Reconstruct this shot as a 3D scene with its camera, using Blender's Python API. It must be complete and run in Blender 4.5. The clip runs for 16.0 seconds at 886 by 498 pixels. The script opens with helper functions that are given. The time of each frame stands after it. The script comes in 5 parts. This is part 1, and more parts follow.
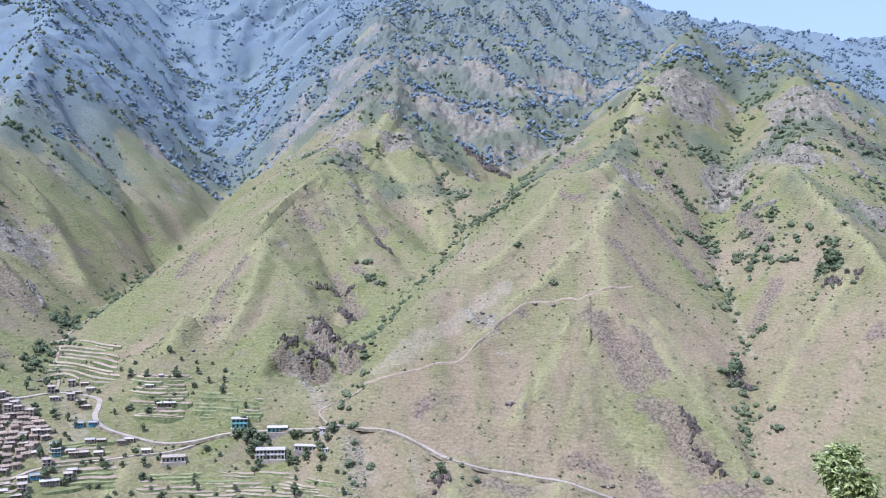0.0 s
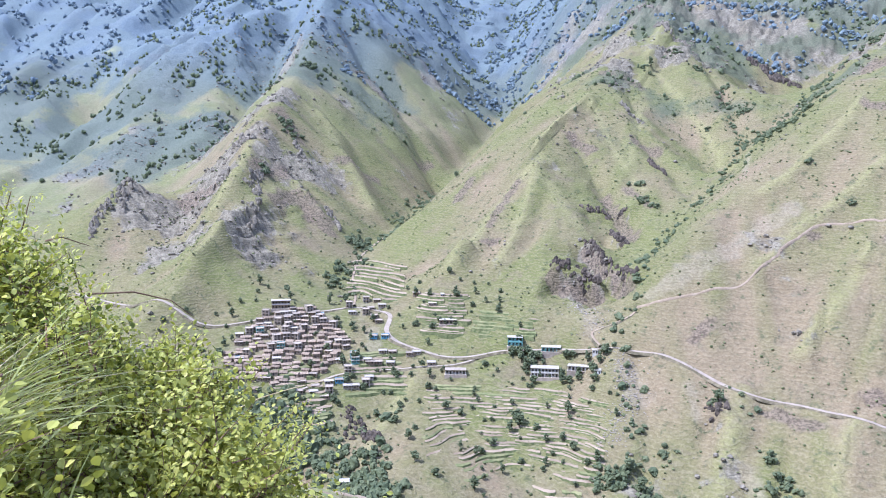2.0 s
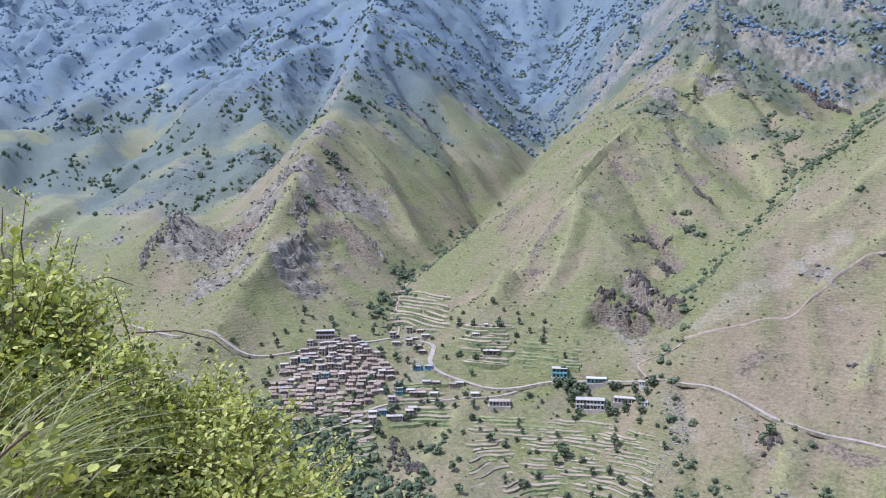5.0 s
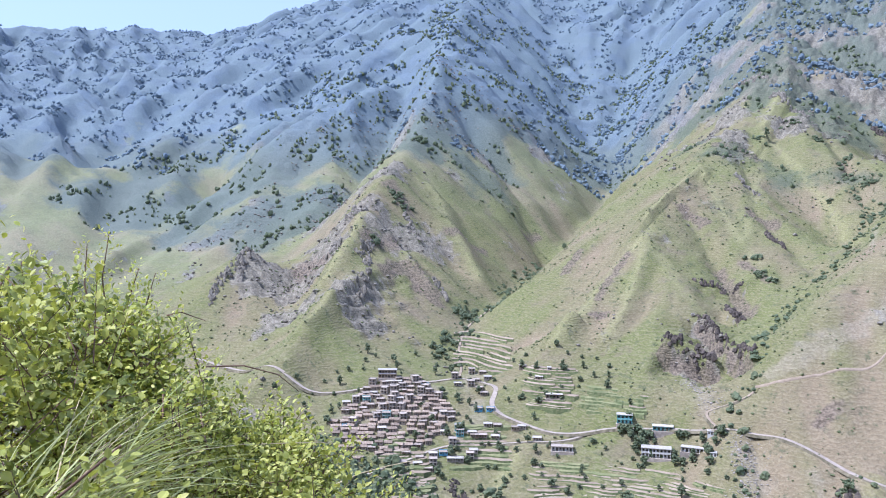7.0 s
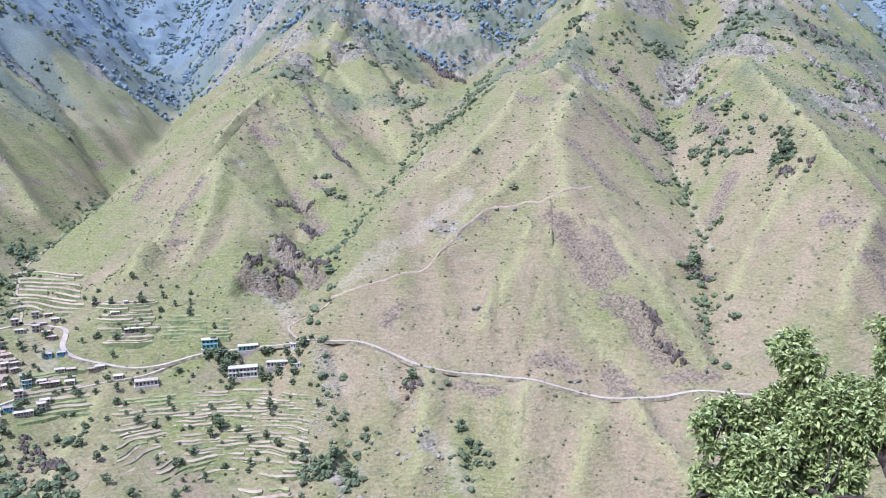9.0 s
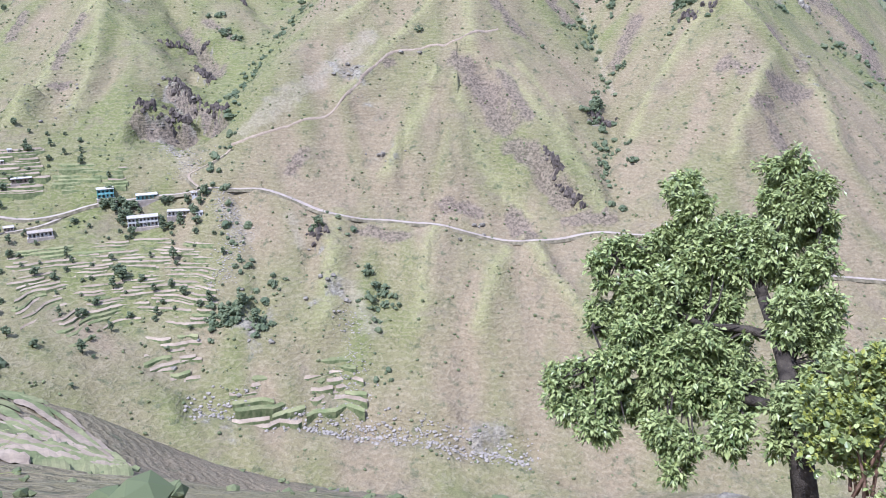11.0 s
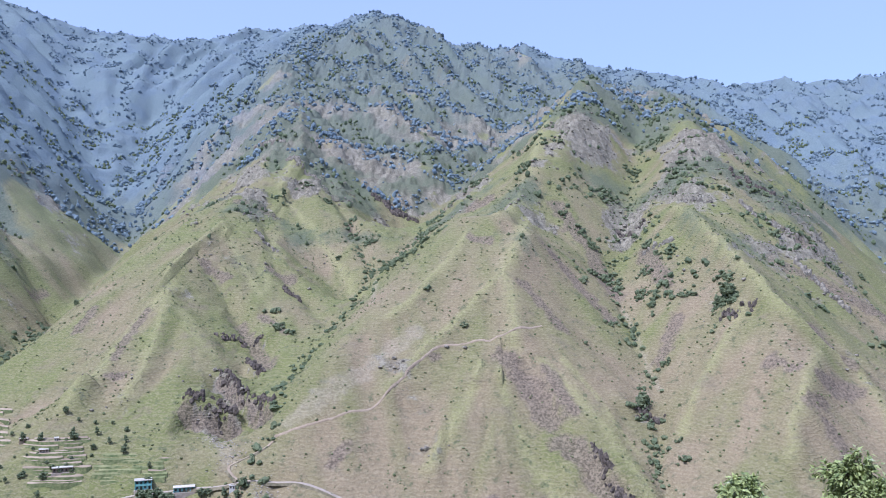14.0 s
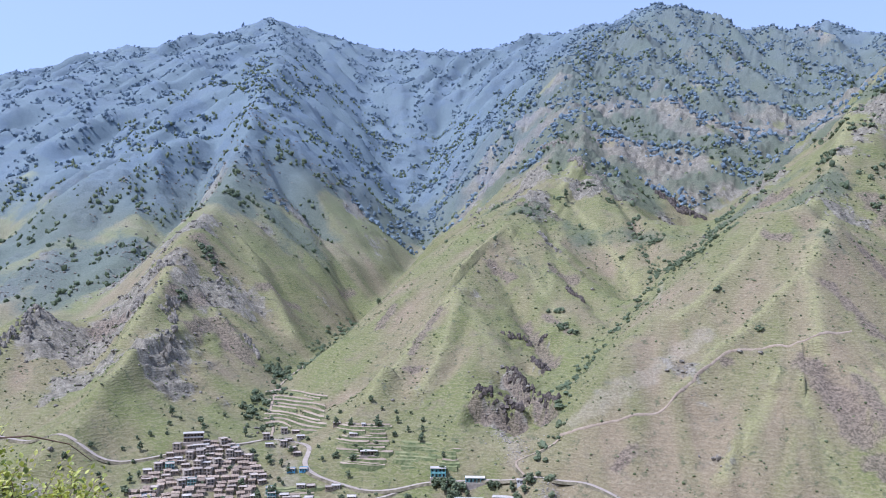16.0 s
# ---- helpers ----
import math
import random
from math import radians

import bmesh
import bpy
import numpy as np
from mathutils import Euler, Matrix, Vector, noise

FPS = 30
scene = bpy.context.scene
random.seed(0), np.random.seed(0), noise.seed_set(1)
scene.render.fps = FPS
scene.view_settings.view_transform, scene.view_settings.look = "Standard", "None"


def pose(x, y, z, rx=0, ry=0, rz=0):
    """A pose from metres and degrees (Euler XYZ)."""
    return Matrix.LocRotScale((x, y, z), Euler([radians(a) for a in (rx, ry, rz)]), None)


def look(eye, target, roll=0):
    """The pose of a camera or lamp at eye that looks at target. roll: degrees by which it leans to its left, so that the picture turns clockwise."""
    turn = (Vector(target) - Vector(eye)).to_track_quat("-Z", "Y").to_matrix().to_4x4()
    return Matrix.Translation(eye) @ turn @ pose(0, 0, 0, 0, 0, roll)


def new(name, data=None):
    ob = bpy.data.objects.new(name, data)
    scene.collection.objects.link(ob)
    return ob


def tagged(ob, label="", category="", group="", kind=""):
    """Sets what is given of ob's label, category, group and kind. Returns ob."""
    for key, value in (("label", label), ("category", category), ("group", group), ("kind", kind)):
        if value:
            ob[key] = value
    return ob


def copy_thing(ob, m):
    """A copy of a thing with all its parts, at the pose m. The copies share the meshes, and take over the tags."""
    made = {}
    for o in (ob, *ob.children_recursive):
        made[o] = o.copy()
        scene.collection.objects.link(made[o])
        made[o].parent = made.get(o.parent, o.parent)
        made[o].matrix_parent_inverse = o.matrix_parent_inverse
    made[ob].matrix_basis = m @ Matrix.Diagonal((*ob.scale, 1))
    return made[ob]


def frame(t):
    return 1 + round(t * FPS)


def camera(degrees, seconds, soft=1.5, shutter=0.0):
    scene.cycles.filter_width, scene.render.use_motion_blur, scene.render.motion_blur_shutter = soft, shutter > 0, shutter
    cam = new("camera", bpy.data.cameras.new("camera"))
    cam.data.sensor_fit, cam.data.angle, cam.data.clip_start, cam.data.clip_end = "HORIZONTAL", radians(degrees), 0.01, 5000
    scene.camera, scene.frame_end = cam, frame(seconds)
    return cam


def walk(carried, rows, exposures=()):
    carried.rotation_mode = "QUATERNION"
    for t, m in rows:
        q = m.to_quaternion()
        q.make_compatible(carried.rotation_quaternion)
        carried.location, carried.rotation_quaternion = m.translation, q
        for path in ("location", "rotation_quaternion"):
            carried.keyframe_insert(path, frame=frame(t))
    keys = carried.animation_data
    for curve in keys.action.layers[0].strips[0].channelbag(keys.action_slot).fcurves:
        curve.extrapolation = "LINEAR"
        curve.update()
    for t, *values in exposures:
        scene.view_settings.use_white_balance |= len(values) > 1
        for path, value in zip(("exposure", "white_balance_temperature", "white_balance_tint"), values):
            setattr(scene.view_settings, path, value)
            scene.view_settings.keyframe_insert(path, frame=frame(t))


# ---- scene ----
cam = camera(57, 16.0, soft=1.0)
rows = [
    (0, pose(-0.036, 0.022, 299.983, 89.60, -1.92, 9.79)),
    (0.5, pose(-0.040, 0.024, 299.981, 89.06, -1.50, 15.96)),
    (1, pose(-0.050, 0.030, 299.977, 88.26, -0.93, 22.05)),
    (1.5, pose(-0.066, 0.040, 299.970, 86.00, -0.30, 26.08)),
    (2, pose(-0.090, 0.054, 299.958, 83.85, -0.23, 28.59)),
    (2.5, pose(-0.085, 0.074, 299.954, 82.31, 0.12, 29.85)),
    (3, pose(-0.092, 0.078, 299.954, 81.70, 0.34, 30.83)),
    (3.5, pose(-0.099, 0.085, 299.953, 81.26, 0.41, 31.02)),
    (4, pose(-0.104, 0.093, 299.959, 82.66, 0.41, 30.99)),
    (4.5, pose(-0.088, 0.076, 299.974, 84.54, 0.43, 31.20)),
    (5, pose(-0.080, 0.068, 299.984, 85.98, 0.25, 31.59)),
    (5.2, pose(-0.081, 0.066, 299.985, 86.98, 0.13, 32.78)),
    (5.9, pose(-0.065, 0.052, 299.988, 89.19, -0.37, 36.86)),
    (6.6, pose(-0.049, 0.038, 299.991, 89.32, -0.65, 38.13)),
    (7.3, pose(-0.032, 0.024, 299.994, 88.09, -0.21, 32.58)),
    (7.5, pose(-0.022, 0.020, 299.991, 87.61, 0.07, 29.65)),
    (8, pose(-0.013, 0.018, 299.994, 86.27, 0.46, 21.83)),
    (8.5, pose(-0.009, 0.015, 299.994, 84.82, 0.88, 14.01)),
    (9, pose(-0.006, 0.014, 299.993, 83.26, 1.07, 6.90)),
    (9.5, pose(-0.004, 0.015, 299.991, 79.42, 0.95, 3.66)),
    (9.7, pose(-0.003, 0.016, 299.989, 77.45, 0.98, 2.94)),
    (10.4, pose(-0.001, 0.022, 299.983, 72.72, 0.70, 1.10)),
    (11.1, pose(0.001, 0.029, 299.977, 72.42, 0.13, 0.27)),
    (11.8, pose(0.003, 0.035, 299.971, 76.78, -0.09, -0.01)),
    (12, pose(0.003, 0.033, 299.980, 78.72, -0.03, -0.06)),
    (12.5, pose(-0.006, 0.007, 299.996, 83.14, -0.06, 0.01)),
    (13, pose(-0.003, -0.015, 300.010, 87.29, -0.11, 0.60)),
    (13.5, pose(-0.001, -0.015, 300.026, 90.88, -0.09, 1.63)),
    (14, pose(-0.005, -0.019, 300.020, 92.84, -0.11, 3.49)),
    (14.5, pose(0.002, -0.017, 300.010, 93.61, 0.05, 7.65)),
    (15, pose(0.001, -0.013, 300.008, 93.95, -0.14, 13.39)),
    (15.5, pose(0.001, -0.010, 300.006, 93.76, -0.39, 18.09)),
    (16, pose(0.001, -0.009, 300.005, 92.78, -0.35, 23.15)),
]
walk(cam, rows, [(0, 0.97, 5250, 18.0), (0.5, 1.24, 5250, 18.0), (2.0, 1.21, 5250, 18.0), (3.5, 1.21, 5250, 18.0), (4.5, 0.98, 5250, 18.0), (5.2, 0.76, 5250, 18.0), (7.5, 1.13, 5250, 18.0), (9.0, 1.17, 5250, 18.0), (12.0, 1.13, 5250, 18.0), (13.0, 0.86, 5250, 18.0), (13.5, 0.79, 5250, 18.0), (16, 0.79, 5250, 18.0)])

# ---- sky and sun ----
SUN_AZ, SUN_EL = -139.0, 57.0   # degrees clockwise from +y, and above the horizon
world = bpy.data.worlds.new("sky")
scene.world = world
world.use_nodes = True
wn = world.node_tree
sky = wn.nodes.new("ShaderNodeTexSky")
sky.sky_type = "NISHITA"
sky.sun_disc = False
sky.sun_elevation = radians(SUN_EL)
sky.sun_rotation = radians(SUN_AZ)
sky.altitude, sky.air_density, sky.dust_density, sky.ozone_density = 1500, 0.95, 9.0, 3.4
haze = wn.nodes.new("ShaderNodeMix")          # thin white summer haze over the whole sky
haze.data_type = "RGBA"
haze.inputs[0].default_value, haze.inputs[7].default_value = 0.55, (2.55, 2.85, 3.85, 1)
wn.links.new(sky.outputs[0], haze.inputs[6])
wn.links.new(haze.outputs[2], wn.nodes["Background"].inputs[0])
wn.nodes["Background"].inputs[1].default_value = 0.15
sun = new("sun", bpy.data.lights.new("sun", "SUN"))
sun.data.energy, sun.data.angle, sun.data.color = 2.85, radians(0.5), (1.0, 0.96, 0.9)
sun_way = Vector((math.sin(radians(SUN_AZ)) * math.cos(radians(SUN_EL)), math.cos(radians(SUN_AZ)) * math.cos(radians(SUN_EL)), math.sin(radians(SUN_EL))))
sun.matrix_world = look(sun_way * 4000, (0, 0, 0))

# ---- materials ----


def shader(name, rough=0.9):
    mat = bpy.data.materials.new(name)
    mat.use_nodes = True
    nt = mat.node_tree
    bsdf = nt.nodes["Principled BSDF"]
    bsdf.inputs["Roughness"].default_value = rough
    bsdf.inputs["Specular IOR Level"].default_value = 0.25
    return mat, nt, bsdf


def wire(nt, a, b):
    nt.links.new(a, b)


def noise_node(nt, scale, detail=4.0, coord="Object", rough=0.55, stretch=None):
    tc = nt.nodes.new("ShaderNodeTexCoord")
    n = nt.nodes.new("ShaderNodeTexNoise")
    n.inputs["Scale"].default_value, n.inputs["Detail"].default_value, n.inputs["Roughness"].default_value = scale, detail, rough
    if stretch:
        m = nt.nodes.new("ShaderNodeMapping")
        m.inputs["Scale"].default_value = stretch
        wire(nt, tc.outputs[coord], m.inputs[0])
        wire(nt, m.outputs[0], n.inputs["Vector"])
    else:
        wire(nt, tc.outputs[coord], n.inputs["Vector"])
    return n.outputs["Fac"]


def ramp(nt, fac, stops):
    r = nt.nodes.new("ShaderNodeValToRGB")
    while len(r.color_ramp.elements) < len(stops):
        r.color_ramp.elements.new(0.5)
    for e, (p, c) in zip(r.color_ramp.elements, stops):
        e.position, e.color = p, (c, c, c, 1) if isinstance(c, float) else (*c, 1)
    wire(nt, fac, r.inputs[0])
    return r.outputs[0]


def mixed(nt, fac, a, b, mode="MIX"):
    m = nt.nodes.new("ShaderNodeMix")
    m.data_type, m.blend_type = "RGBA", mode
    for sock, v in ((m.inputs[0], fac), (m.inputs[6], a), (m.inputs[7], b)):
        if isinstance(v, (int, float)):
            sock.default_value = v
        elif isinstance(v, tuple):
            sock.default_value = (*v, 1)
        else:
            wire(nt, v, sock)
    return m.outputs[2]


def relief(nt, bsdf, fac, strength, dist):
    b = nt.nodes.new("ShaderNodeBump")
    b.inputs["Strength"].default_value, b.inputs["Distance"].default_value = strength, dist
    wire(nt, fac, b.inputs["Height"])
    wire(nt, b.outputs[0], bsdf.inputs["Normal"])


def plain(name, a, b, scale=3.0, rough=0.9, bump_by=0.3, dist=0.03, vary=0.0):
    """Two tones in patches and grain, with fine relief."""
    mat, nt, bsdf = shader(name, rough)
    coarse, fine = noise_node(nt, scale, 3), noise_node(nt, scale * 9, 4)
    col = mixed(nt, ramp(nt, coarse, [(0.35, 0.0), (0.65, 1.0)]), a, b)
    col = mixed(nt, 0.5, col, ramp(nt, fine, [(0.3, 0.55), (0.7, 1.0)]), "MULTIPLY")
    if vary:
        info = nt.nodes.new("ShaderNodeObjectInfo")
        col = mixed(nt, 1.0, col, ramp(nt, info.outputs["Random"], [(0.0, 1.0 - vary), (1.0, 1.0)]), "MULTIPLY")
    wire(nt, col, bsdf.inputs["Base Color"])
    relief(nt, bsdf, fine, bump_by, dist)
    return mat


def attribute(nt, name):
    a = nt.nodes.new("ShaderNodeAttribute")
    a.attribute_name = name
    return a.outputs["Fac"]


def earth():
    mat, nt, bsdf = shader("hillside", 0.95)
    n1, n2, n3 = noise_node(nt, 0.012, 5), noise_node(nt, 0.06, 6, rough=0.65), noise_node(nt, 0.45, 5, rough=0.68)
    n4 = noise_node(nt, 0.13, 7, rough=0.68, stretch=(1, 1, 0.4))
    treads = nt.nodes.new("ShaderNodeTexWave")          # cattle treads along the contours
    treads.bands_direction = "Z"
    for k, v in (("Scale", 0.13), ("Distortion", 11.0), ("Detail", 4.0), ("Detail Scale", 1.3), ("Detail Roughness", 0.6)):
        treads.inputs[k].default_value = v
    tc = nt.nodes.new("ShaderNodeTexCoord")
    wire(nt, tc.outputs["Object"], treads.inputs["Vector"])
    tread = treads.outputs["Fac"]
    green = mixed(nt, n2, (0.112, 0.125, 0.04), (0.205, 0.205, 0.08))
    dry = mixed(nt, n2, (0.188, 0.144, 0.084), (0.285, 0.225, 0.14))
    grass = mixed(nt, ramp(nt, attribute(nt, "dry"), [(0.2, 0.0), (0.75, 1.0)]), green, dry)
    grass = mixed(nt, ramp(nt, n1, [(0.45, 0.0), (0.68, 0.4)]), grass, (0.21, 0.17, 0.1))
    # paler crest turf, painted stronger for relief the frontal sun leaves flat
    grass = mixed(nt, ramp(nt, attribute(nt, "crest"), [(0.4, 0.0), (1.0, 0.8)]), grass, (0.26, 0.247, 0.11))
    grass = mixed(nt, ramp(nt, tread, [(0.66, 0.0), (0.95, 0.3)]), grass, (0.33, 0.282, 0.185))
    bare = noise_node(nt, 0.03, 8, rough=0.68)            # thin places where earth shows through the turf
    grass = mixed(nt, ramp(nt, bare, [(0.575, 0.0), (0.64, 0.5)]), grass, mixed(nt, n3, (0.13, 0.103, 0.068), (0.235, 0.19, 0.13)))
    scrub = mixed(nt, n3, (0.05, 0.066, 0.034), (0.11, 0.122, 0.062))
    grass = mixed(nt, ramp(nt, n4, [(0.56, 0.0), (0.68, 0.75)]), grass, scrub)
    broken = mixed(nt, ramp(nt, n3, [(0.38, 0.0), (0.6, 1.0)]), (0.09, 0.07, 0.052), (0.225, 0.175, 0.128))
    grass = mixed(nt, ramp(nt, mixed(nt, 0.5, attribute(nt, "spill"), n4), [(0.54, 0.0), (0.80, 0.5)]), grass, mixed(nt, n3, (0.265, 0.22, 0.15), (0.39, 0.335, 0.25)))
    rock = mixed(nt, ramp(nt, n4, [(0.38, 0.0), (0.6, 1.0)]), (0.13, 0.114, 0.085), (0.295, 0.262, 0.198))
    upper = attribute(nt, "haze_tint")                      # haze painted into the back ranges: rock tinted blue, turf paled grey-green
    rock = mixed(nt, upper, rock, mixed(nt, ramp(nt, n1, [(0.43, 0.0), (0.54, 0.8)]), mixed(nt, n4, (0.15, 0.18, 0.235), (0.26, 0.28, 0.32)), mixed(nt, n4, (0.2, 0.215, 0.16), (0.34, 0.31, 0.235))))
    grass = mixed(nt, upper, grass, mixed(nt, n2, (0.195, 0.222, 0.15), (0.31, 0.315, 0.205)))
    rock = mixed(nt, ramp(nt, n3, [(0.36, 0.45), (0.55, 1.0)]), (0.11, 0.10, 0.092), rock)
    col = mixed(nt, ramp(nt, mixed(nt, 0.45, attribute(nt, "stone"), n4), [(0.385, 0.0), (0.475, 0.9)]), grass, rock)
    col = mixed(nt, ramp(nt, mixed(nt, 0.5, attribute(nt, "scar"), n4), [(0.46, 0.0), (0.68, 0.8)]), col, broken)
    # far woods are coloured bluer too, for haze
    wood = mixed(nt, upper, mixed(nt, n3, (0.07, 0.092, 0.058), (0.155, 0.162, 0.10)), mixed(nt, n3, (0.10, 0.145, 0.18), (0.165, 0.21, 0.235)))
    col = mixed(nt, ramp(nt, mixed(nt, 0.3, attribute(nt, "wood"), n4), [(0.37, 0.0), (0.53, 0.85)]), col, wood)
    fine = mixed(nt, 0.5, n3, noise_node(nt, 1.6, 4, rough=0.7))
    col = mixed(nt, 0.6, col, ramp(nt, fine, [(0.38, 0.42), (0.56, 1.12)]), "MULTIPLY")
    wire(nt, col, bsdf.inputs["Base Color"])
    relief(nt, bsdf, mixed(nt, 0.18, mixed(nt, 0.5, n4, n3), tread), 0.6, 2.4)
    return mat


M_GROUND = earth()


def leafy(name, a, b, glow=0.35, rough=0.55, island=True):
    """Leaves: tone differs from leaf to leaf, and light passes through."""
    mat, nt, bsdf = shader(name, rough)
    geo = nt.nodes.new("ShaderNodeNewGeometry")
    n = noise_node(nt, 0.8, 3)
    tone = geo.outputs["Random Per Island"] if island else n
    col = mixed(nt, tone, a, b)
    col = mixed(nt, ramp(nt, n, [(0.35, 0.0), (0.7, 0.5)]), col, tuple(0.7 * v for v in b))
    wire(nt, col, bsdf.inputs["Base Color"])
    if glow:
        thin = nt.nodes.new("ShaderNodeBsdfTranslucent")
        wire(nt, mixed(nt, 1.0, col, (1.0, 1.0, 0.55), "MULTIPLY"), thin.inputs[0])
        mix = nt.nodes.new("ShaderNodeMixShader")
        mix.inputs[0].default_value = glow
        wire(nt, bsdf.outputs[0], mix.inputs[1])
        wire(nt, thin.outputs[0], mix.inputs[2])
        wire(nt, mix.outputs[0], nt.nodes["Material Output"].inputs[0])
    return mat


M_TRACK = plain("dusty_road", (0.33, 0.275, 0.22), (0.44, 0.37, 0.30), 0.25, 0.95, 0.4, 0.1)
M_PATH = plain("bare_path", (0.29, 0.225, 0.155), (0.38, 0.30, 0.215), 0.2, 0.95, 0.4, 0.1)
M_BANK = plain("cut_bank", (0.12, 0.105, 0.065), (0.27, 0.23, 0.15), 0.3, 0.95, 0.8, 0.4)
M_SOIL = plain("ploughed_soil", (0.30, 0.232, 0.16), (0.42, 0.335, 0.24), 0.12, 0.95, 0.4, 0.1, vary=0.2)
M_CROP = plain("green_field", (0.17, 0.195, 0.08), (0.30, 0.29, 0.14), 0.1, 0.95, 0.4, 0.15, vary=0.25)
M_RISER = plain("terrace_bank", (0.10, 0.13, 0.05), (0.22, 0.23, 0.105), 0.4, 0.95, 0.7, 0.4, vary=0.2)
M_STONE = plain("rubble_wall", (0.36, 0.285, 0.21), (0.53, 0.44, 0.335), 1.2, 0.9, 0.6, 0.05, vary=0.35)
M_SLATE = plain("slate_roof", (0.31, 0.23, 0.165), (0.52, 0.41, 0.305), 0.5, 0.75, 0.6, 0.05, vary=0.45)
M_CEMENT = plain("cement_roof", (0.40, 0.335, 0.27), (0.56, 0.475, 0.39), 0.4, 0.85, 0.3, 0.03, vary=0.3)
M_PLASTER = plain("weathered_plaster", (0.44, 0.375, 0.30), (0.63, 0.555, 0.465), 0.4, 0.85, 0.2, 0.02, vary=0.25)
M_WHITE = plain("whitewash", (0.72, 0.69, 0.63), (0.84, 0.81, 0.76), 0.4, 0.85, 0.2, 0.02, vary=0.25)
M_TEAL = plain("teal_paint", (0.16, 0.42, 0.42), (0.30, 0.55, 0.53), 0.5, 0.7, 0.2, 0.02)
M_BLUE = plain("blue_paint", (0.13, 0.36, 0.55), (0.22, 0.48, 0.66), 0.5, 0.7, 0.2, 0.02)
M_TIN = plain("tin_sheet", (0.55, 0.50, 0.44), (0.70, 0.65, 0.58), 0.6, 0.45, 0.2, 0.02, vary=0.2)
M_DARK = plain("dark_opening", (0.05, 0.05, 0.05), (0.12, 0.11, 0.10), 1.0, 0.6, 0.1, 0.01)
M_WOODWORK = plain("old_timber", (0.10, 0.065, 0.04), (0.20, 0.14, 0.09), 2.0, 0.8, 0.3, 0.02)
M_BARK = plain("bark", (0.035, 0.028, 0.022), (0.095, 0.078, 0.06), 9.0, 0.9, 0.7, 0.02)
M_TWIG = plain("twig", (0.13, 0.075, 0.05), (0.24, 0.15, 0.10), 20.0, 0.8, 0.4, 0.005)
M_BOULDER = plain("boulder", (0.13, 0.115, 0.092), (0.32, 0.285, 0.225), 0.3, 0.9, 0.6, 0.2)
M_CRAG = plain("dark_crag", (0.055, 0.046, 0.04), (0.17, 0.138, 0.112), 0.35, 0.9, 0.8, 0.4)
M_SCREE = plain("scree", (0.25, 0.22, 0.18), (0.40, 0.355, 0.30), 0.5, 0.9, 0.6, 0.1)
M_CROWN = leafy("tree_foliage", (0.085, 0.115, 0.062), (0.165, 0.19, 0.10), 0.15, 0.7)
# far foliage: distance haze is mixed into the leaf colour as blue
M_FAR = leafy("hazy_forest_foliage", (0.12, 0.163, 0.205), (0.185, 0.235, 0.255), 0.0, 0.8)
M_SCRUB = leafy("scrub_foliage", (0.10, 0.12, 0.055), (0.17, 0.185, 0.085), 0.0, 0.8)
M_SHRUB = leafy("shrub_leaf", (0.10, 0.145, 0.026), (0.60, 0.60, 0.15), 0.34, 0.42)
M_SPRIG = leafy("young_leaf", (0.38, 0.44, 0.08), (0.66, 0.62, 0.2), 0.36, 0.5)
M_LEAF = leafy("tree_leaf", (0.07, 0.11, 0.03), (0.42, 0.47, 0.19), 0.12, 0.3)
M_BLADE = leafy("grass_blade", (0.38, 0.44, 0.13), (0.64, 0.64, 0.30), 0.35, 0.5)
M_STRAW = plain("straw", (0.42, 0.34, 0.19), (0.56, 0.46, 0.28), 8.0, 0.7, 0.2, 0.002)

# ---- the lie of the land: ridge, gully and stream lines, in metres, placed to fit the camera's view ----
LINES = []


def line(*pts):
    LINES.append(np.array(pts, float))


# watershed
line((-3546, 2771, 1330), (-3312, 2897, 1332), (-2820, 2837, 1409), (-2452, 2903, 1366), (-1966, 2774, 1411), (-1824, 2987, 1381), (-1636, 3207, 1354), (-1403, 3370, 1370), (-1116, 3317, 1314), (-814, 2991, 1285), (-596, 2736, 1197), (-358, 2525, 1178), (-215, 2591, 1130), (-43, 2800, 1104), (120, 2747, 1118), (283, 2886, 1095))
line((-4006, 3130, 1069), (-3742, 3273, 1072), (-3186, 3205, 1149), (-2770, 3280, 1105), (-2221, 3134, 1151), (-2061, 3375, 1120), (-1848, 3623, 1093), (-1585, 3807, 1109), (-1261, 3748, 1054), (-919, 3380, 1025), (-673, 3091, 937), (-404, 2852, 918), (-243, 2927, 869), (-48, 3163, 844), (135, 3104, 858), (319, 3261, 835))
line((123, 2747, 1121), (387, 2874, 1053), (502, 2856, 1078), (787, 2895, 1006), (1030, 3030, 1065), (1300, 3033, 1075), (1541, 3031, 1077))
line((138, 3104, 861), (437, 3247, 793), (567, 3227, 817), (889, 3271, 746), (1164, 3423, 805), (1468, 3427, 815), (1740, 3424, 817))
# great spur behind the school
line((-358, 2525, 1178), (-469, 2303, 1040), (-544, 2028, 893), (-394, 1551, 634), (-343, 1181, 455), (-345, 831, 307), (-342, 712, 246), (-340, 629, 207), (-323, 589, 181))
line((-343, 1181, 455), (-397, 1058, 399), (-429, 958, 344), (-434, 856, 294), (-449, 722, 225))
line((-307, 1191, 441), (-249, 1071, 370), (-194, 981, 309), (-151, 918, 271))
line((-345, 831, 307), (-272, 742, 252), (-241, 673, 213), (-238, 610, 188), (-243, 576, 164))
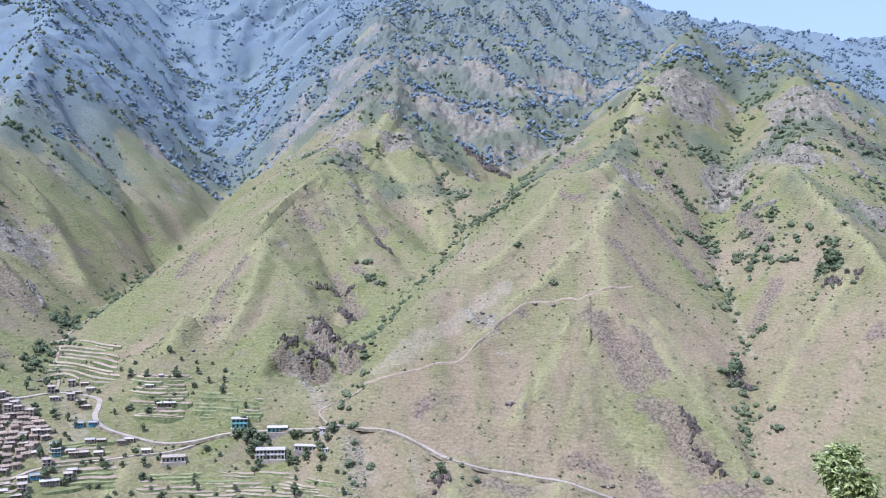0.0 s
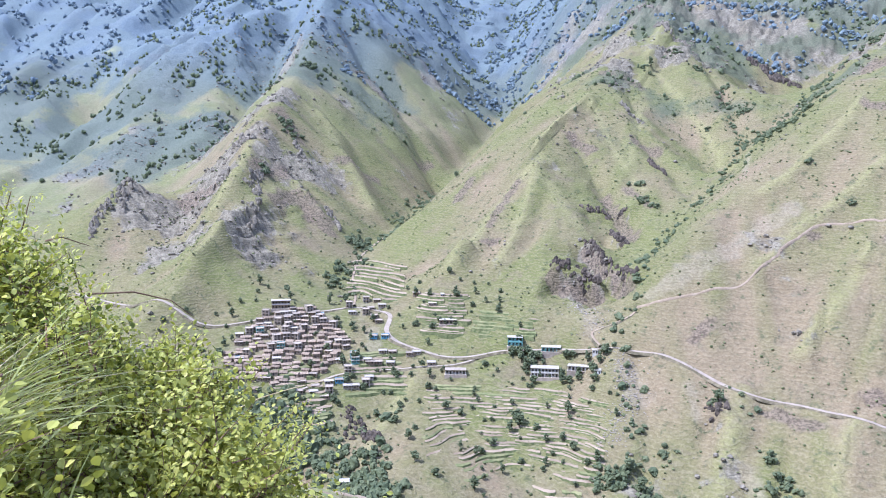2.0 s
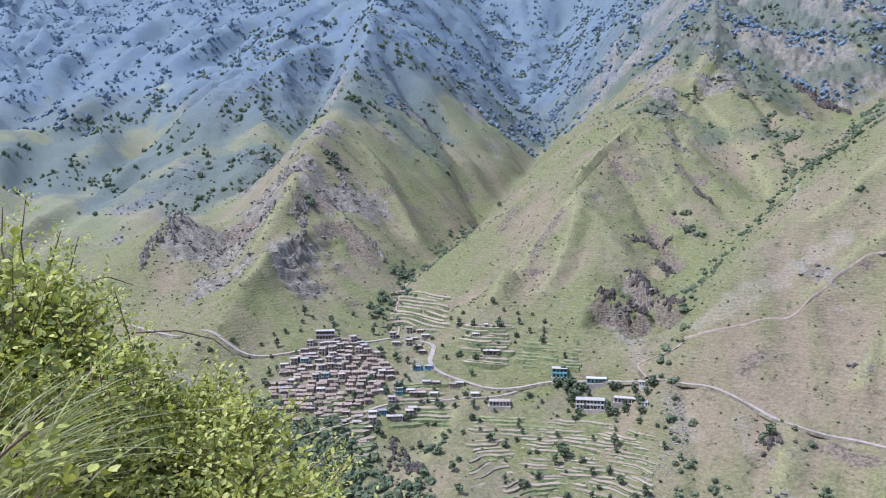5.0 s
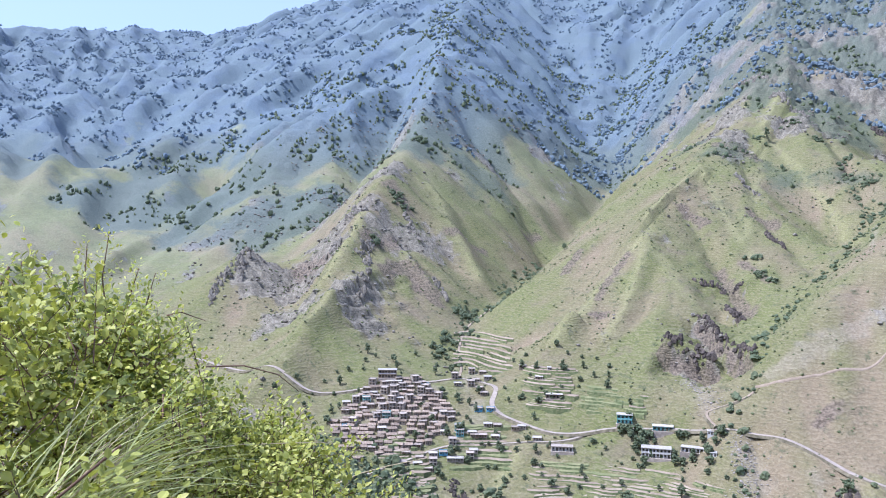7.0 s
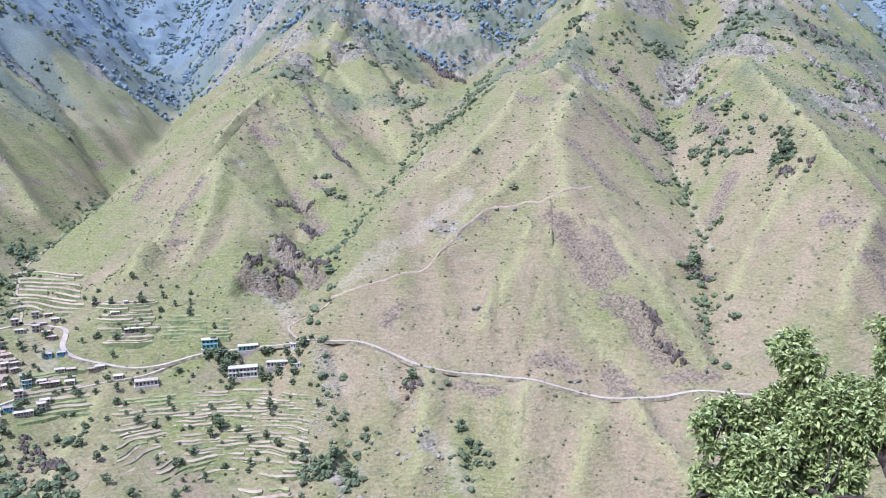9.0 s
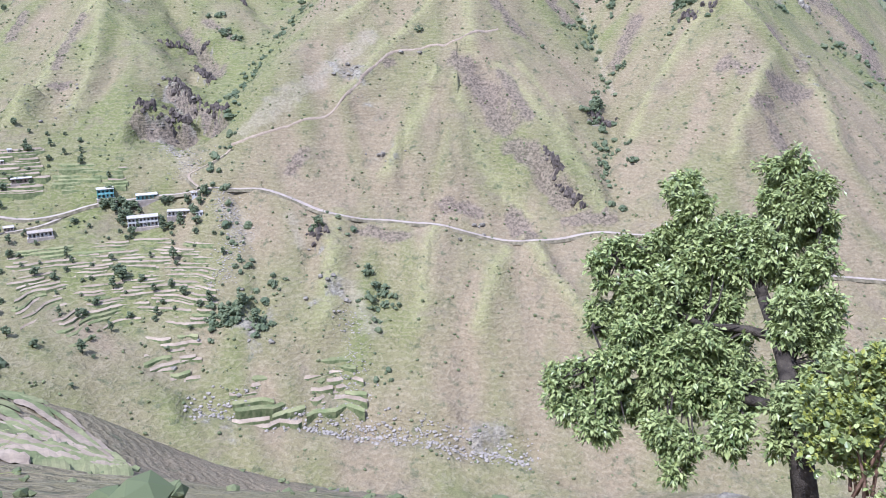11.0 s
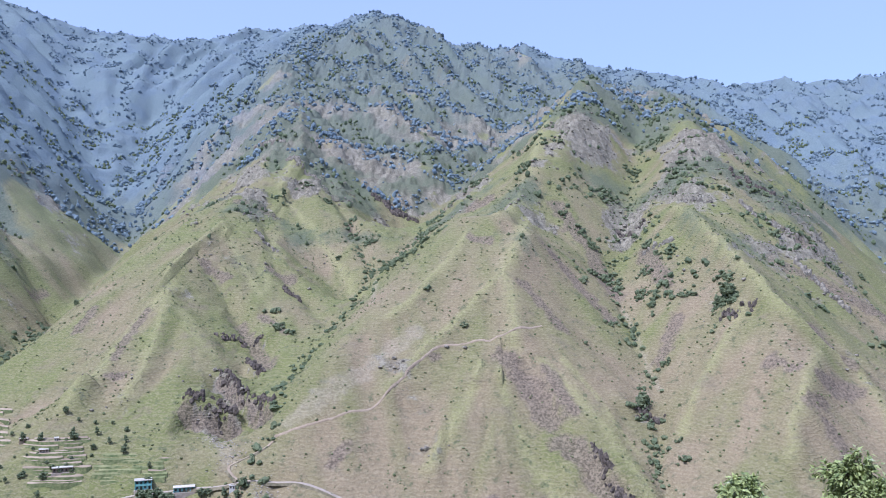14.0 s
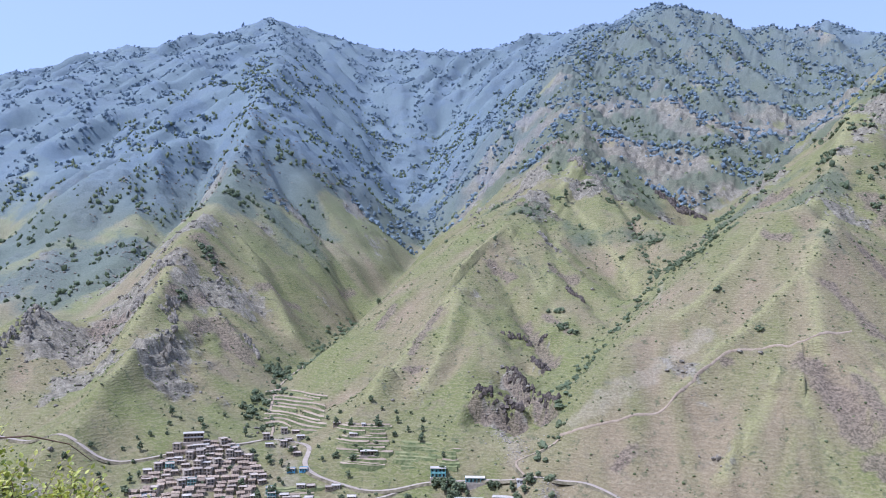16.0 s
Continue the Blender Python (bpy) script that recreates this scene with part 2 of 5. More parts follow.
line((-178, 573, 168), (-166, 613, 187), (-174, 668, 215), (-166, 762, 246), (-137, 889, 292), (-140, 950, 311), (-191, 1104, 387), (-270, 1272, 477))
line((-140, 950, 311), (-116, 1034, 347), (-77, 1198, 411))
line((-163, 1189, 343), (-27, 1500, 510), (32, 1900, 657), (55, 2299, 876))
# pyramid hill
line((45, 879, 370), (9, 790, 312), (23, 730, 264), (7, 670, 225), (-6, 600, 177), (-17, 555, 138))
line((23, 730, 264), (54, 673, 220), (75, 605, 176), (85, 553, 135))
line((45, 879, 370), (-34, 929, 386), (-82, 826, 326), (-114, 736, 273), (-141, 665, 239), (-154, 621, 208))
line((27, 880, 348), (31, 1000, 406), (99, 1146, 509), (148, 1342, 629), (204, 1688, 737))
line((119, 557, 138), (124, 628, 172), (135, 728, 223), (129, 830, 276), (124, 901, 311))
line((132, 890, 296), (173, 1066, 398), (222, 1261, 503), (317, 1670, 697))
# next hill
line((147, 520, 141), (201, 576, 182), (234, 638, 228), (250, 718, 279), (248, 834, 338), (218, 955, 389))
line((220, 955, 381), (297, 1214, 538), (370, 1762, 730))
line((312, 1210, 528), (356, 1093, 438), (357, 956, 355), (329, 784, 259), (333, 683, 209))
line((678, 1338, 286), (729, 1536, 368), (727, 1755, 498), (720, 2079, 606))
line((792, 1561, 443), (1010, 2066, 631), (1216, 2633, 867))
# spur behind the village
line((-1966, 2774, 1411), (-1530, 2225, 1059), (-933, 1250, 611), (-803, 1022, 456), (-701, 821, 372), (-638, 717, 318), (-556, 575, 242), (-528, 504, 211), (-506, 454, 187))
line((-933, 1250, 611), (-900, 1323, 612), (-814, 1319, 535), (-718, 1260, 430), (-610, 1204, 338), (-568, 1170, 310))
line((-701, 821, 372), (-591, 756, 280), (-511, 692, 225), (-458, 656, 197))
# side valley
line((-418, 604, 176), (-471, 684, 199), (-491, 790, 218), (-554, 1008, 253), (-627, 1363, 348), (-721, 1595, 435), (-859, 1916, 564), (-1071, 2478, 829))
line((-1636, 3207, 1354), (-1308, 2362, 882), (-961, 1923, 569), (-803, 1667, 442))
line((-1158, 1506, 684), (-1122, 1343, 581), (-1155, 1178, 539), (-1171, 1090, 492), (-1098, 947, 372), (-1047, 852, 314))
line((-765, 728, 248), (-827, 790, 262), (-915, 807, 272), (-1039, 846, 305), (-1237, 1014, 390), (-1576, 1231, 539))
line((-2219, 2019, 1012), (-1987, 1517, 749), (-1853, 1362, 630), (-1774, 1124, 476), (-1681, 989, 413))
line((-745, 690, 256), (-748, 664, 271), (-747, 642, 284), (-743, 615, 276), (-731, 583, 253), (-716, 553, 234), (-700, 520, 216))
line((-514, 461, 183), (-587, 544, 205), (-660, 625, 228), (-712, 690, 240))
line((-1289, 1030, 360), (-1236, 850, 310), (-1054, 761, 255), (-923, 687, 223))
line((-3464, 2713, 1318), (-2774, 1966, 891), (-2584, 1524, 692))
line((-480, 481, 165), (-456, 538, 187), (-415, 582, 176))
line((-415, 426, 142), (-363, 426, 125), (-362, 476, 137))
line((-344, 552, 157), (-288, 543, 147), (-220, 558, 141), (-184, 566, 140), (-174, 574, 162))
line((-274, 394, 105), (-276, 487, 122), (-195, 466, 97), (-158, 522, 124))
line((-231, 460, 110), (-158, 437, 85), (-141, 412, 74))
line((-178, 573, 168), (-146, 535, 140), (-131, 503, 123), (-116, 466, 102))
line((-107, 519, 126), (-85, 472, 98), (-59, 426, 66))
line((-21, 545, 142), (27, 479, 102), (22, 429, 64))
line((56, 542, 135), (79, 499, 114))
line((-760, 720, 268), (-850, 830, 290), (-900, 1000, 345), (-1000, 1180, 440), (-1120, 1400, 590))
line((520, 760, 130), (570, 950, 190), (678, 1338, 286))
line((-190, 640, 190), (-181, 700, 216), (-172, 762, 240))
line((-3908, 1540, 1135), (-3812, 1880, 1211), (-3743, 2216, 1271), (-3658, 2444, 1299), (-3464, 2713, 1318))
line((-4298, 1693, 885), (-4192, 2067, 961), (-4117, 2437, 1020), (-4024, 2688, 1048), (-3810, 2984, 1067))
line((14, 687, 229), (29, 640, 189), (40, 594, 154), (48, 559, 128))
line((-22, 724, 261), (-43, 668, 216), (-53, 609, 176), (-57, 567, 144))
line((-360, 776, 262), (-360, 700, 226), (-369, 642, 195))
line((-306, 754, 254), (-290, 676, 218), (-286, 619, 186))
line((-261, 817, 263), (-224, 734, 225), (-197, 661, 194))
line((-626, 769, 296), (-544, 653, 238), (-494, 572, 195))
line((-639, 675, 281), (-641, 625, 237), (-597, 550, 201))
line((204, 815, 302), (188, 686, 229), (158, 596, 170))
line((306, 743, 250), (282, 656, 209), (264, 590, 172))
line((-311, 490, 122), (-296, 453, 109), (-280, 403, 94), (-147, 201, 184))
line((-283, 491, 131), (-274, 468, 123), (-265, 430, 115), (-255, 403, 109))
# streams and the near hillside that the camera stands on
line((-1300, 500, 150), (-900, 420, 128), (-620, 360, 108), (-450, 335, 92), (-250, 325, 70), (-100, 350, 52), (40, 372, 42), (250, 385, 34), (600, 440, 26), (1200, 560, 14))
line((0, -300, 470), (0, -100, 362), (0, -12, 305), (0, 0, 298.4), (1, 6, 294), (2, 14, 289), (5, 50, 265), (10, 100, 229), (15, 200, 158), (25, 300, 84))
line((-5, 3, 298.2), (-16, 20, 285), (-50, 70, 252), (-95, 140, 220), (-128, 192, 203), (-150, 235, 178), (-190, 285, 105))
line((-190, 190, 192), (-144, 192, 202), (-119, 191, 202), (-93, 183, 201), (-66, 172, 189), (-38, 165, 176))
line((-10, -2, 300), (-40, 4, 301), (-110, 30, 296), (-260, 90, 262), (-420, 190, 190), (-560, 260, 140))
line((10, 4, 294), (60, 20, 280), (200, 90, 220), (400, 220, 130), (700, 330, 60))
line((-900, -300, 520), (-500, -150, 420), (-200, -60, 340))
line((900, -300, 420), (500, -150, 350), (150, -60, 325))

GX0, GY0, STEP, NX, NY = -4300, -400, 10, 731, 541


def solved(lines):
    """Heights on the plan's grid: each line holds its height, the slopes between are drawn taut."""
    fix, num = np.zeros((NY, NX)), np.zeros((NY, NX))
    for pts in lines:
        for a, b in zip(pts[:-1], pts[1:]):
            n = max(2, int(np.hypot(*(b - a)[:2]) / 4))
            for s in np.linspace(0, 1, n):
                p = a + (b - a) * s
                i, j = int(round((p[1] - GY0) / STEP)), int(round((p[0] - GX0) / STEP))
                if 0 <= i < NY and 0 <= j < NX:
                    fix[i, j] += p[2]
                    num[i, j] += 1
    levels = [(fix, num)]
    while levels[-1][0].shape[0] > 20:
        f, n = levels[-1]
        f, n = (np.pad(q, ((0, q.shape[0] % 2), (0, q.shape[1] % 2))) for q in (f, n))
        levels.append(tuple(q[0::2, 0::2] + q[1::2, 0::2] + q[0::2, 1::2] + q[1::2, 1::2] for q in (f, n)))
    z = None
    for f, n in reversed(levels):
        held = n > 0
        value = np.where(held, f / np.maximum(n, 1), 0)
        if z is None:
            z = np.full(f.shape, value[held].mean())
        else:
            z = np.repeat(np.repeat(z, 2, 0), 2, 1)[: f.shape[0], : f.shape[1]]
        for _ in range(260):
            z = np.where(held, value, z)
            q = np.pad(z, 1, mode="edge")
            z = (q[:-2, 1:-1] + q[2:, 1:-1] + q[1:-1, :-2] + q[1:-1, 2:]) / 4
        z = np.where(held, value, z)
    return z, num > 0


def sample(grid, x, y, x0=GX0, y0=GY0, step=STEP):
    u = np.clip((np.asarray(x, float) - x0) / step, 0, grid.shape[1] - 1.001)
    v = np.clip((np.asarray(y, float) - y0) / step, 0, grid.shape[0] - 1.001)
    j, i = u.astype(int), v.astype(int)
    a, b = u - j, v - i
    return (grid[i, j] * (1 - a) + grid[i, j + 1] * a) * (1 - b) + (grid[i + 1, j] * (1 - a) + grid[i + 1, j + 1] * a) * b


TABLES = {}


def lattice(x, y, seed):
    """Smooth noise about -1 to 1 with features one unit apart."""
    if seed not in TABLES:
        t = np.random.RandomState(seed).uniform(0, 2 * np.pi, (256, 256))
        TABLES[seed] = np.cos(t), np.sin(t)
    gc, gs = TABLES[seed]
    x, y = np.asarray(x, float), np.asarray(y, float)
    i, j = np.floor(x).astype(int), np.floor(y).astype(int)
    u, v = x - i, y - j
    su, sv = u * u * u * (u * (u * 6 - 15) + 10), v * v * v * (v * (v * 6 - 15) + 10)

    def corner(di, dj):
        k = (j + dj) & 255, (i + di) & 255
        return gc[k] * (u - di) + gs[k] * (v - dj)

    return 1.5 * ((corner(0, 0) * (1 - su) + corner(1, 0) * su) * (1 - sv) + (corner(0, 1) * (1 - su) + corner(1, 1) * su) * sv)


def rough(x, y, size, octaves, seed):
    out, amp = 0, 1.0
    for k in range(octaves):
        out = out + amp * lattice(x / size, y / size, seed + k)
        size, amp = size / 2.03, amp * 0.52
    return out


def combed(z, step, x0, y0, size, pulls, seed):
    """Noise drawn out along the fall of the slope: ribs and runnels."""
    ny, nx = z.shape
    gx, gy = np.meshgrid(np.arange(nx), np.arange(ny))
    n = rough(x0 + gx * step, y0 + gy * step, size, 2, seed)
    dy, dx = np.gradient(z, step)
    for _ in range(2):
        dx, dy = ((q + np.roll(q, 1, 0) + np.roll(q, -1, 0) + np.roll(q, 1, 1) + np.roll(q, -1, 1)) / 5 for q in (dx, dy))
    norm = np.hypot(dx, dy) + 0.05
    dx, dy = dx / norm, dy / norm
    for k in range(pulls):
        s = 1.4 ** k
        n = (n + sample(n, gx + s * dx, gy + s * dy, 0, 0, 1) + sample(n, gx - s * dx, gy - s * dy, 0, 0, 1)) / 3
    return n / n.std()


BASE, HELD = solved(LINES)
for _ in range(2):
    q = np.pad(BASE, 1, mode="edge")
    BASE = (q[:-2, 1:-1] + q[2:, 1:-1] + q[1:-1, :-2] + q[1:-1, 2:] + 2 * BASE) / 6
AWAY = np.where(HELD, 0.0, 400.0)
for _ in range(30):
    q = np.pad(AWAY, 1, mode="edge")
    AWAY = np.minimum(AWAY, np.minimum.reduce([q[:-2, 1:-1], q[2:, 1:-1], q[1:-1, :-2], q[1:-1, 2:]]) + STEP * 0.9)
RIBS = combed(BASE, STEP, GX0, GY0, 75, 7, 11)
SPURS = 0.8 - np.abs(combed(BASE, STEP, GX0, GY0, 120, 8, 14))
NX0, NY0, NSTEP = -760, 300, 4.0
nbx, nby = np.meshgrid(NX0 + NSTEP * np.arange(330), NY0 + NSTEP * np.arange(300))
NEAR = sample(BASE, nbx, nby) + 5 * sample(RIBS, nbx, nby)
RUNNELS = combed(NEAR, NSTEP, NX0, NY0, 20, 6, 31)


# ---- lesser crests (rising) and furrows (sinking): metres up, metres wide, and their line, cast from the camera's view ----
FOLDS = []


def rib(up, wide, *pts):
    FOLDS.append((up, wide, pts))


rib(5, 24, (39, 941), (26, 841), (9, 794), (18, 757), (20, 733), (17, 712))
rib(7, 17, (43, 701), (68, 669), (89, 634), (107, 592), (112, 569))
rib(6, 16, (-9, 685), (-22, 651), (-37, 618), (-47, 595))
rib(6, 14, (7, 677), (16, 643), (26, 615), (40, 596), (58, 574))
rib(4, 9, (59, 708), (79, 684), (98, 647), (109, 629))
rib(4, 14, (9, 794), (-18, 753), (-42, 726), (-65, 693), (-84, 656))
rib(-4, 12, (27, 695), (48, 644), (70, 600), (89, 565))
rib(-4, 13, (-4, 649), (-8, 610), (-16, 578))
rib(8, 20, (217, 979), (231, 879), (238, 807), (252, 722), (274, 705), (302, 704))
rib(6, 16, (269, 691), (237, 635), (217, 606), (203, 578))
rib(4, 14, (223, 750), (186, 704), (159, 669), (145, 643))
rib(5, 16, (302, 704), (307, 669), (299, 620))
rib(-4, 9, (131, 839), (136, 766), (140, 712), (135, 662), (123, 621), (121, 584))
rib(5, 12, (53, 550), (65, 515), (80, 488), (86, 472))
rib(-5, 9, (-56, 547), (-45, 512), (-39, 480))
rib(5, 20, (-79, 557), (-78, 523), (-77, 475))
rib(4, 16, (39, 534), (28, 502), (18, 472))
rib(4, 18, (-9, 549), (-15, 512), (-17, 475))
rib(8, 18, (-337, 999), (-344, 923), (-346, 855), (-331, 812), (-298, 778), (-261, 738), (-245, 728))
rib(8, 18, (-331, 812), (-340, 777), (-338, 723), (-338, 669), (-338, 628))
rib(6, 15, (-337, 999), (-300, 945), (-261, 885), (-224, 835))
rib(7, 17, (-305, 1170), (-259, 1107), (-214, 1044), (-169, 968), (-141, 872))
rib(5, 15, (-305, 1170), (-280, 1046), (-263, 929), (-243, 873))
rib(-4, 9, (-348, 797), (-338, 725), (-334, 680))
rib(-6, 17, (-316, 896), (-269, 839), (-200, 735))
rib(-5, 15, (-301, 1055), (-256, 948), (-213, 901), (-167, 821))
rib(5, 16, (-331, 812), (-313, 755), (-301, 693), (-299, 652))
rib(4, 14, (-26, 872), (-52, 801), (-76, 761), (-94, 736))
rib(8, 20, (-572, 686), (-559, 629), (-542, 564), (-527, 515))
rib(6, 20, (-646, 723), (-608, 658), (-584, 593))
rib(7, 18, (-646, 723), (-617, 729), (-564, 714), (-517, 700))
rib(12, 32, (-1020, 1350), (-839, 1150), (-740, 1096), (-646, 1039), (-578, 1018))
rib(9, 26, (-728, 940), (-657, 895), (-574, 828), (-526, 798))
rib(-9, 30, (-843, 1195), (-749, 1167), (-627, 1070), (-494, 943))
rib(18, 60, (-1103, 1364), (-1118, 1240), (-1100, 1141), (-1097, 1061))
rib(10, 30, (-366, 1520), (-319, 1348), (-312, 1188))
rib(10, 30, (147, 1419), (77, 1267), (50, 1064), (8, 901))
rib(10, 30, (-241, 1903), (-154, 1786), (-24, 1600))
rib(-6, 16, (-276, 1306), (-195, 1111), (-146, 982))
rib(7, 16, (-306, 520), (-304, 493), (-297, 459), (-289, 422))
rib(-5, 12, (-155, 575), (-129, 521), (-122, 478))


def line_distance(x, y, pts):
    d = np.full(np.shape(x), 1e9)
    for (x0, y0), (x1, y1) in zip(pts[:-1], pts[1:]):
        t = np.clip(((x - x0) * (x1 - x0) + (y - y0) * (y1 - y0)) / ((x1 - x0) ** 2 + (y1 - y0) ** 2 + 1e-9), 0, 1)
        d = np.minimum(d, np.hypot(x - x0 - t * (x1 - x0), y - y0 - t * (y1 - y0)))
    return d


def folds(x, y):
    """Height of the lesser crests and furrows, and how near a crest is, 0 to 1."""
    x, y = np.asarray(x, float), np.asarray(y, float)
    up, crest = np.zeros(x.shape), np.zeros(x.shape)
    for tall, wide, pts in FOLDS:
        px, py = [p[0] for p in pts], [p[1] for p in pts]
        m = wide + 8
        near = (x > min(px) - m) & (x < max(px) + m) & (y > min(py) - m) & (y < max(py) + m)
        if not near.any():
            continue
        a, b = x[near], y[near]
        d = line_distance(a + 0.16 * wide * lattice(a / 23, b / 23, 161), b + 0.16 * wide * lattice(a / 23, b / 23, 162), pts)
        rise = np.clip(1 - d / wide, 0, 1) ** 1.25
        up[near] = np.maximum(up[near], tall * rise) if tall > 0 else np.minimum(up[near], tall * rise)
        if tall > 0:
            crest[near] = np.maximum(crest[near], rise)
    return up, crest


def bump(x, y, cx, cy, rx, ry, turn=0.0):
    c, s = math.cos(radians(turn)), math.sin(radians(turn))
    u, v = (x - cx) * c + (y - cy) * s, (y - cy) * c - (x - cx) * s
    return np.exp(-((u / rx) ** 2 + (v / ry) ** 2) ** 2)


def tended(x, y):
    """1 where people have levelled the ground: village, school, fields."""
    return np.maximum.reduce([bump(x, y, -425, 505, 95, 75), bump(x, y, -222, 505, 90, 75), bump(x, y, -318, 590, 60, 50), bump(x, y, -340, 500, 60, 50), bump(x, y, -455, 690, 70, 60)])


CLIFFS = [((-250, 648), (-203, 652), 13.0), ((-238, 704), (-176, 642), 10.0), ((-225, 745), (-205, 720), 5.0), ((-262, 770), (-215, 790), 4.0), ((78, 610), (98, 575), 5.0), ((100, 668), (140, 674), 4.0), ((205, 745), (232, 752), 5.0), ((-96, 537), (-84, 534), 4.0)]


def ledges(x, y):
    """Height of the rock steps, and how near the step's face is, 0 to 1."""
    x, y = np.asarray(x, float), np.asarray(y, float)
    up, face = np.zeros(x.shape), np.zeros(x.shape)
    near = (x > -310) & (x < 280) & (y > 480) & (y < 840)
    if not near.any():
        return up, face
    x, y = x[near], y[near]
    wave = 4 * lattice(x / 9, y / 9, 41) + 3 * lattice(x / 21, y / 21, 42)
    u, f = np.zeros(x.shape), np.zeros(x.shape)
    for (x0, y0), (x1, y1), tall in CLIFFS:
        l = math.hypot(x1 - x0, y1 - y0)
        ux, uy = (x1 - x0) / l, (y1 - y0) / l
        a, s = (x - x0) * ux + (y - y0) * uy, (y - y0) * ux - (x - x0) * uy + wave
        win = np.clip(np.minimum(a, l - a) / 9 + 0.5, 0, 1)
        u = u + tall * win * np.tanh(s / 2.6) * np.exp(-(s / 26) ** 2)
        f = np.maximum(f, win * np.exp(-((s + 1) / (tall * 0.42)) ** 4))
    up[near], face[near] = u, np.clip(f * (1.0 + 1.1 * rough(x, y, 13, 3, 45)), 0, 1)
    return up, face


def stone(x, y):
    """How rocky the ground is, 0 to 1."""
    n = rough(x, y, 90, 4, 51)
    left = 0.85 * bump(x, y, -640, 660, 130, 170, 25) + 0.45 * bump(x, y, -760, 640, 110, 120) + 0.2 * bump(x, y, -900, 1100, 300, 300) + 0.5 * bump(x, y, -960, 830, 240, 170, 20)
    high = np.clip((sample(BASE, x, y) - 310) / 270, 0, 0.72)
    crag = ledges(x, y)[1]
    right = 0.5 * bump(x, y, 330, 1000, 120, 200) + 0.3 * bump(x, y, -180, 780, 40, 150, 12) + 0.38 * bump(x, y, 160, 980, 60, 170) + 0.5 * bump(x, y, -340, 1600, 230, 420) + 0.3 * bump(x, y, -150, 1900, 450, 600)
    return np.clip(n * 0.9 - 0.42 + left + high + right + 0.85 * crag, 0, 1) * (1 - tended(x, y))


def height(x, y):
    x, y = np.asarray(x, float), np.asarray(y, float)
    z, away, d = sample(BASE, x, y), sample(AWAY, x, y), np.hypot(x, y)
    kept = tended(x, y)
    wild = (1 - kept) * np.clip((d - 140) / 250, 0, 1)
    far = np.clip((d - 900) / 900, 0, 1)
    z = z + wild * (0.6 * sample(RIBS, x, y) + 0.9 * sample(SPURS, x, y)) * np.minimum(away * 0.19 + 1.5, 11 + 10 * far) * (0.4 + 0.6 * np.clip((d - 800) / 500, 0, 1))
    z = z + wild * 1.4 * folds(x, y)[0]
    z = z + wild * (1 - far) * 0.8 * sample(RUNNELS, x, y, NX0, NY0, NSTEP) * np.clip((d - 300) / 60, 0, 1)
    s = stone(x, y)
    z = z + wild * s * (6 * np.abs(rough(x, y, 38, 3, 71)) + 3 * np.abs(lattice(x / 11, y / 11, 75))) * (1 + far)
    z = z + wild * far * 16 * rough(x, y, 170, 4, 81)
    z = z + wild * far * s * 14 * np.abs(rough(x, y, 75, 3, 83))
    q = (z + 7 * rough(x, y, 45, 2, 95)) / 12
    k = np.floor(q)
    z = z + wild * np.clip(s * 1.4, 0, 0.8) * 12 * (k + np.clip((q - k - 0.55) / 0.3, 0, 1) - q)
    z = z + ledges(x, y)[0]
    return z + 0.8 * np.clip((d - 15) / 60, 0, 1) * rough(x, y, 11, 2, 91) * (1 - kept) + 1.2 * kept * lattice(x / 30, y / 30, 5)


rib(-5, 15, (-140, 414), (-107, 412), (-70, 410), (-45, 409), (-7, 405), (40, 399))
# ---- worn places: broken purple-brown rock, and pale spilled earth ----
SCARS, SPILLS = [], []


def scar(wide, *pts):
    SCARS.append((wide, pts))


def pale(wide, *pts):
    SPILLS.append((wide, pts))


scar(9, (28, 791), (46, 772), (63, 750))
scar(10, (60, 870), (85, 845), (114, 805))
scar(15, (13, 696), (31, 676), (43, 645))
scar(12, (53, 628), (71, 610), (85, 584))
scar(9, (89, 565), (111, 560))
scar(9, (-260, 939), (-230, 933))
scar(9, (-328, 905), (-296, 892))
scar(10, (-347, 1090), (-296, 1091))
scar(6, (-326, 679), (-317, 685))
scar(6, (-339, 782), (-337, 738), (-333, 705))
scar(6, (-238, 833), (-204, 799))
scar(8, (-258, 822), (-205, 748))
scar(4, (-53, 697), (-46, 701))
scar(8, (283, 742), (296, 704))
scar(10, (258, 655), (291, 678))
scar(6, (232, 620), (248, 633))
scar(8, (-2, 572), (19, 574))
scar(9, (174, 788), (149, 739))
scar(8, (223, 675), (236, 659))
scar(6, (-116, 591), (-108, 605))
scar(12, (332, 984), (361, 950))
scar(14, (296, 872), (344, 870), (390, 863), (414, 835), (408, 775))
scar(10, (-32, 1051), (-3, 1065))
scar(9, (-23, 860), (-3, 855))
scar(14, (79, 1002), (113, 938), (128, 861))
scar(12, (170, 934), (176, 840))
scar(8, (-56, 550), (-32, 543))
scar(9, (48, 577), (57, 549))
scar(9, (46, 691), (62, 655))
scar(8, (243, 613), (247, 588))
scar(7, (-406, 812), (-403, 772))
scar(14, (-607, 689), (-596, 727))
scar(16, (-549, 705), (-515, 689))
scar(14, (-687, 823), (-646, 805))
scar(12, (-595, 834), (-584, 890))
scar(10, (-600, 1024), (-602, 1061))
scar(18, (-710, 690), (-644, 660))
scar(12, (-564, 706), (-564, 665))
pale(12, (-153, 618), (-120, 650), (-89, 699), (-67, 727))
pale(10, (-67, 504), (-49, 475))
pale(5, (-135, 937), (-117, 791))
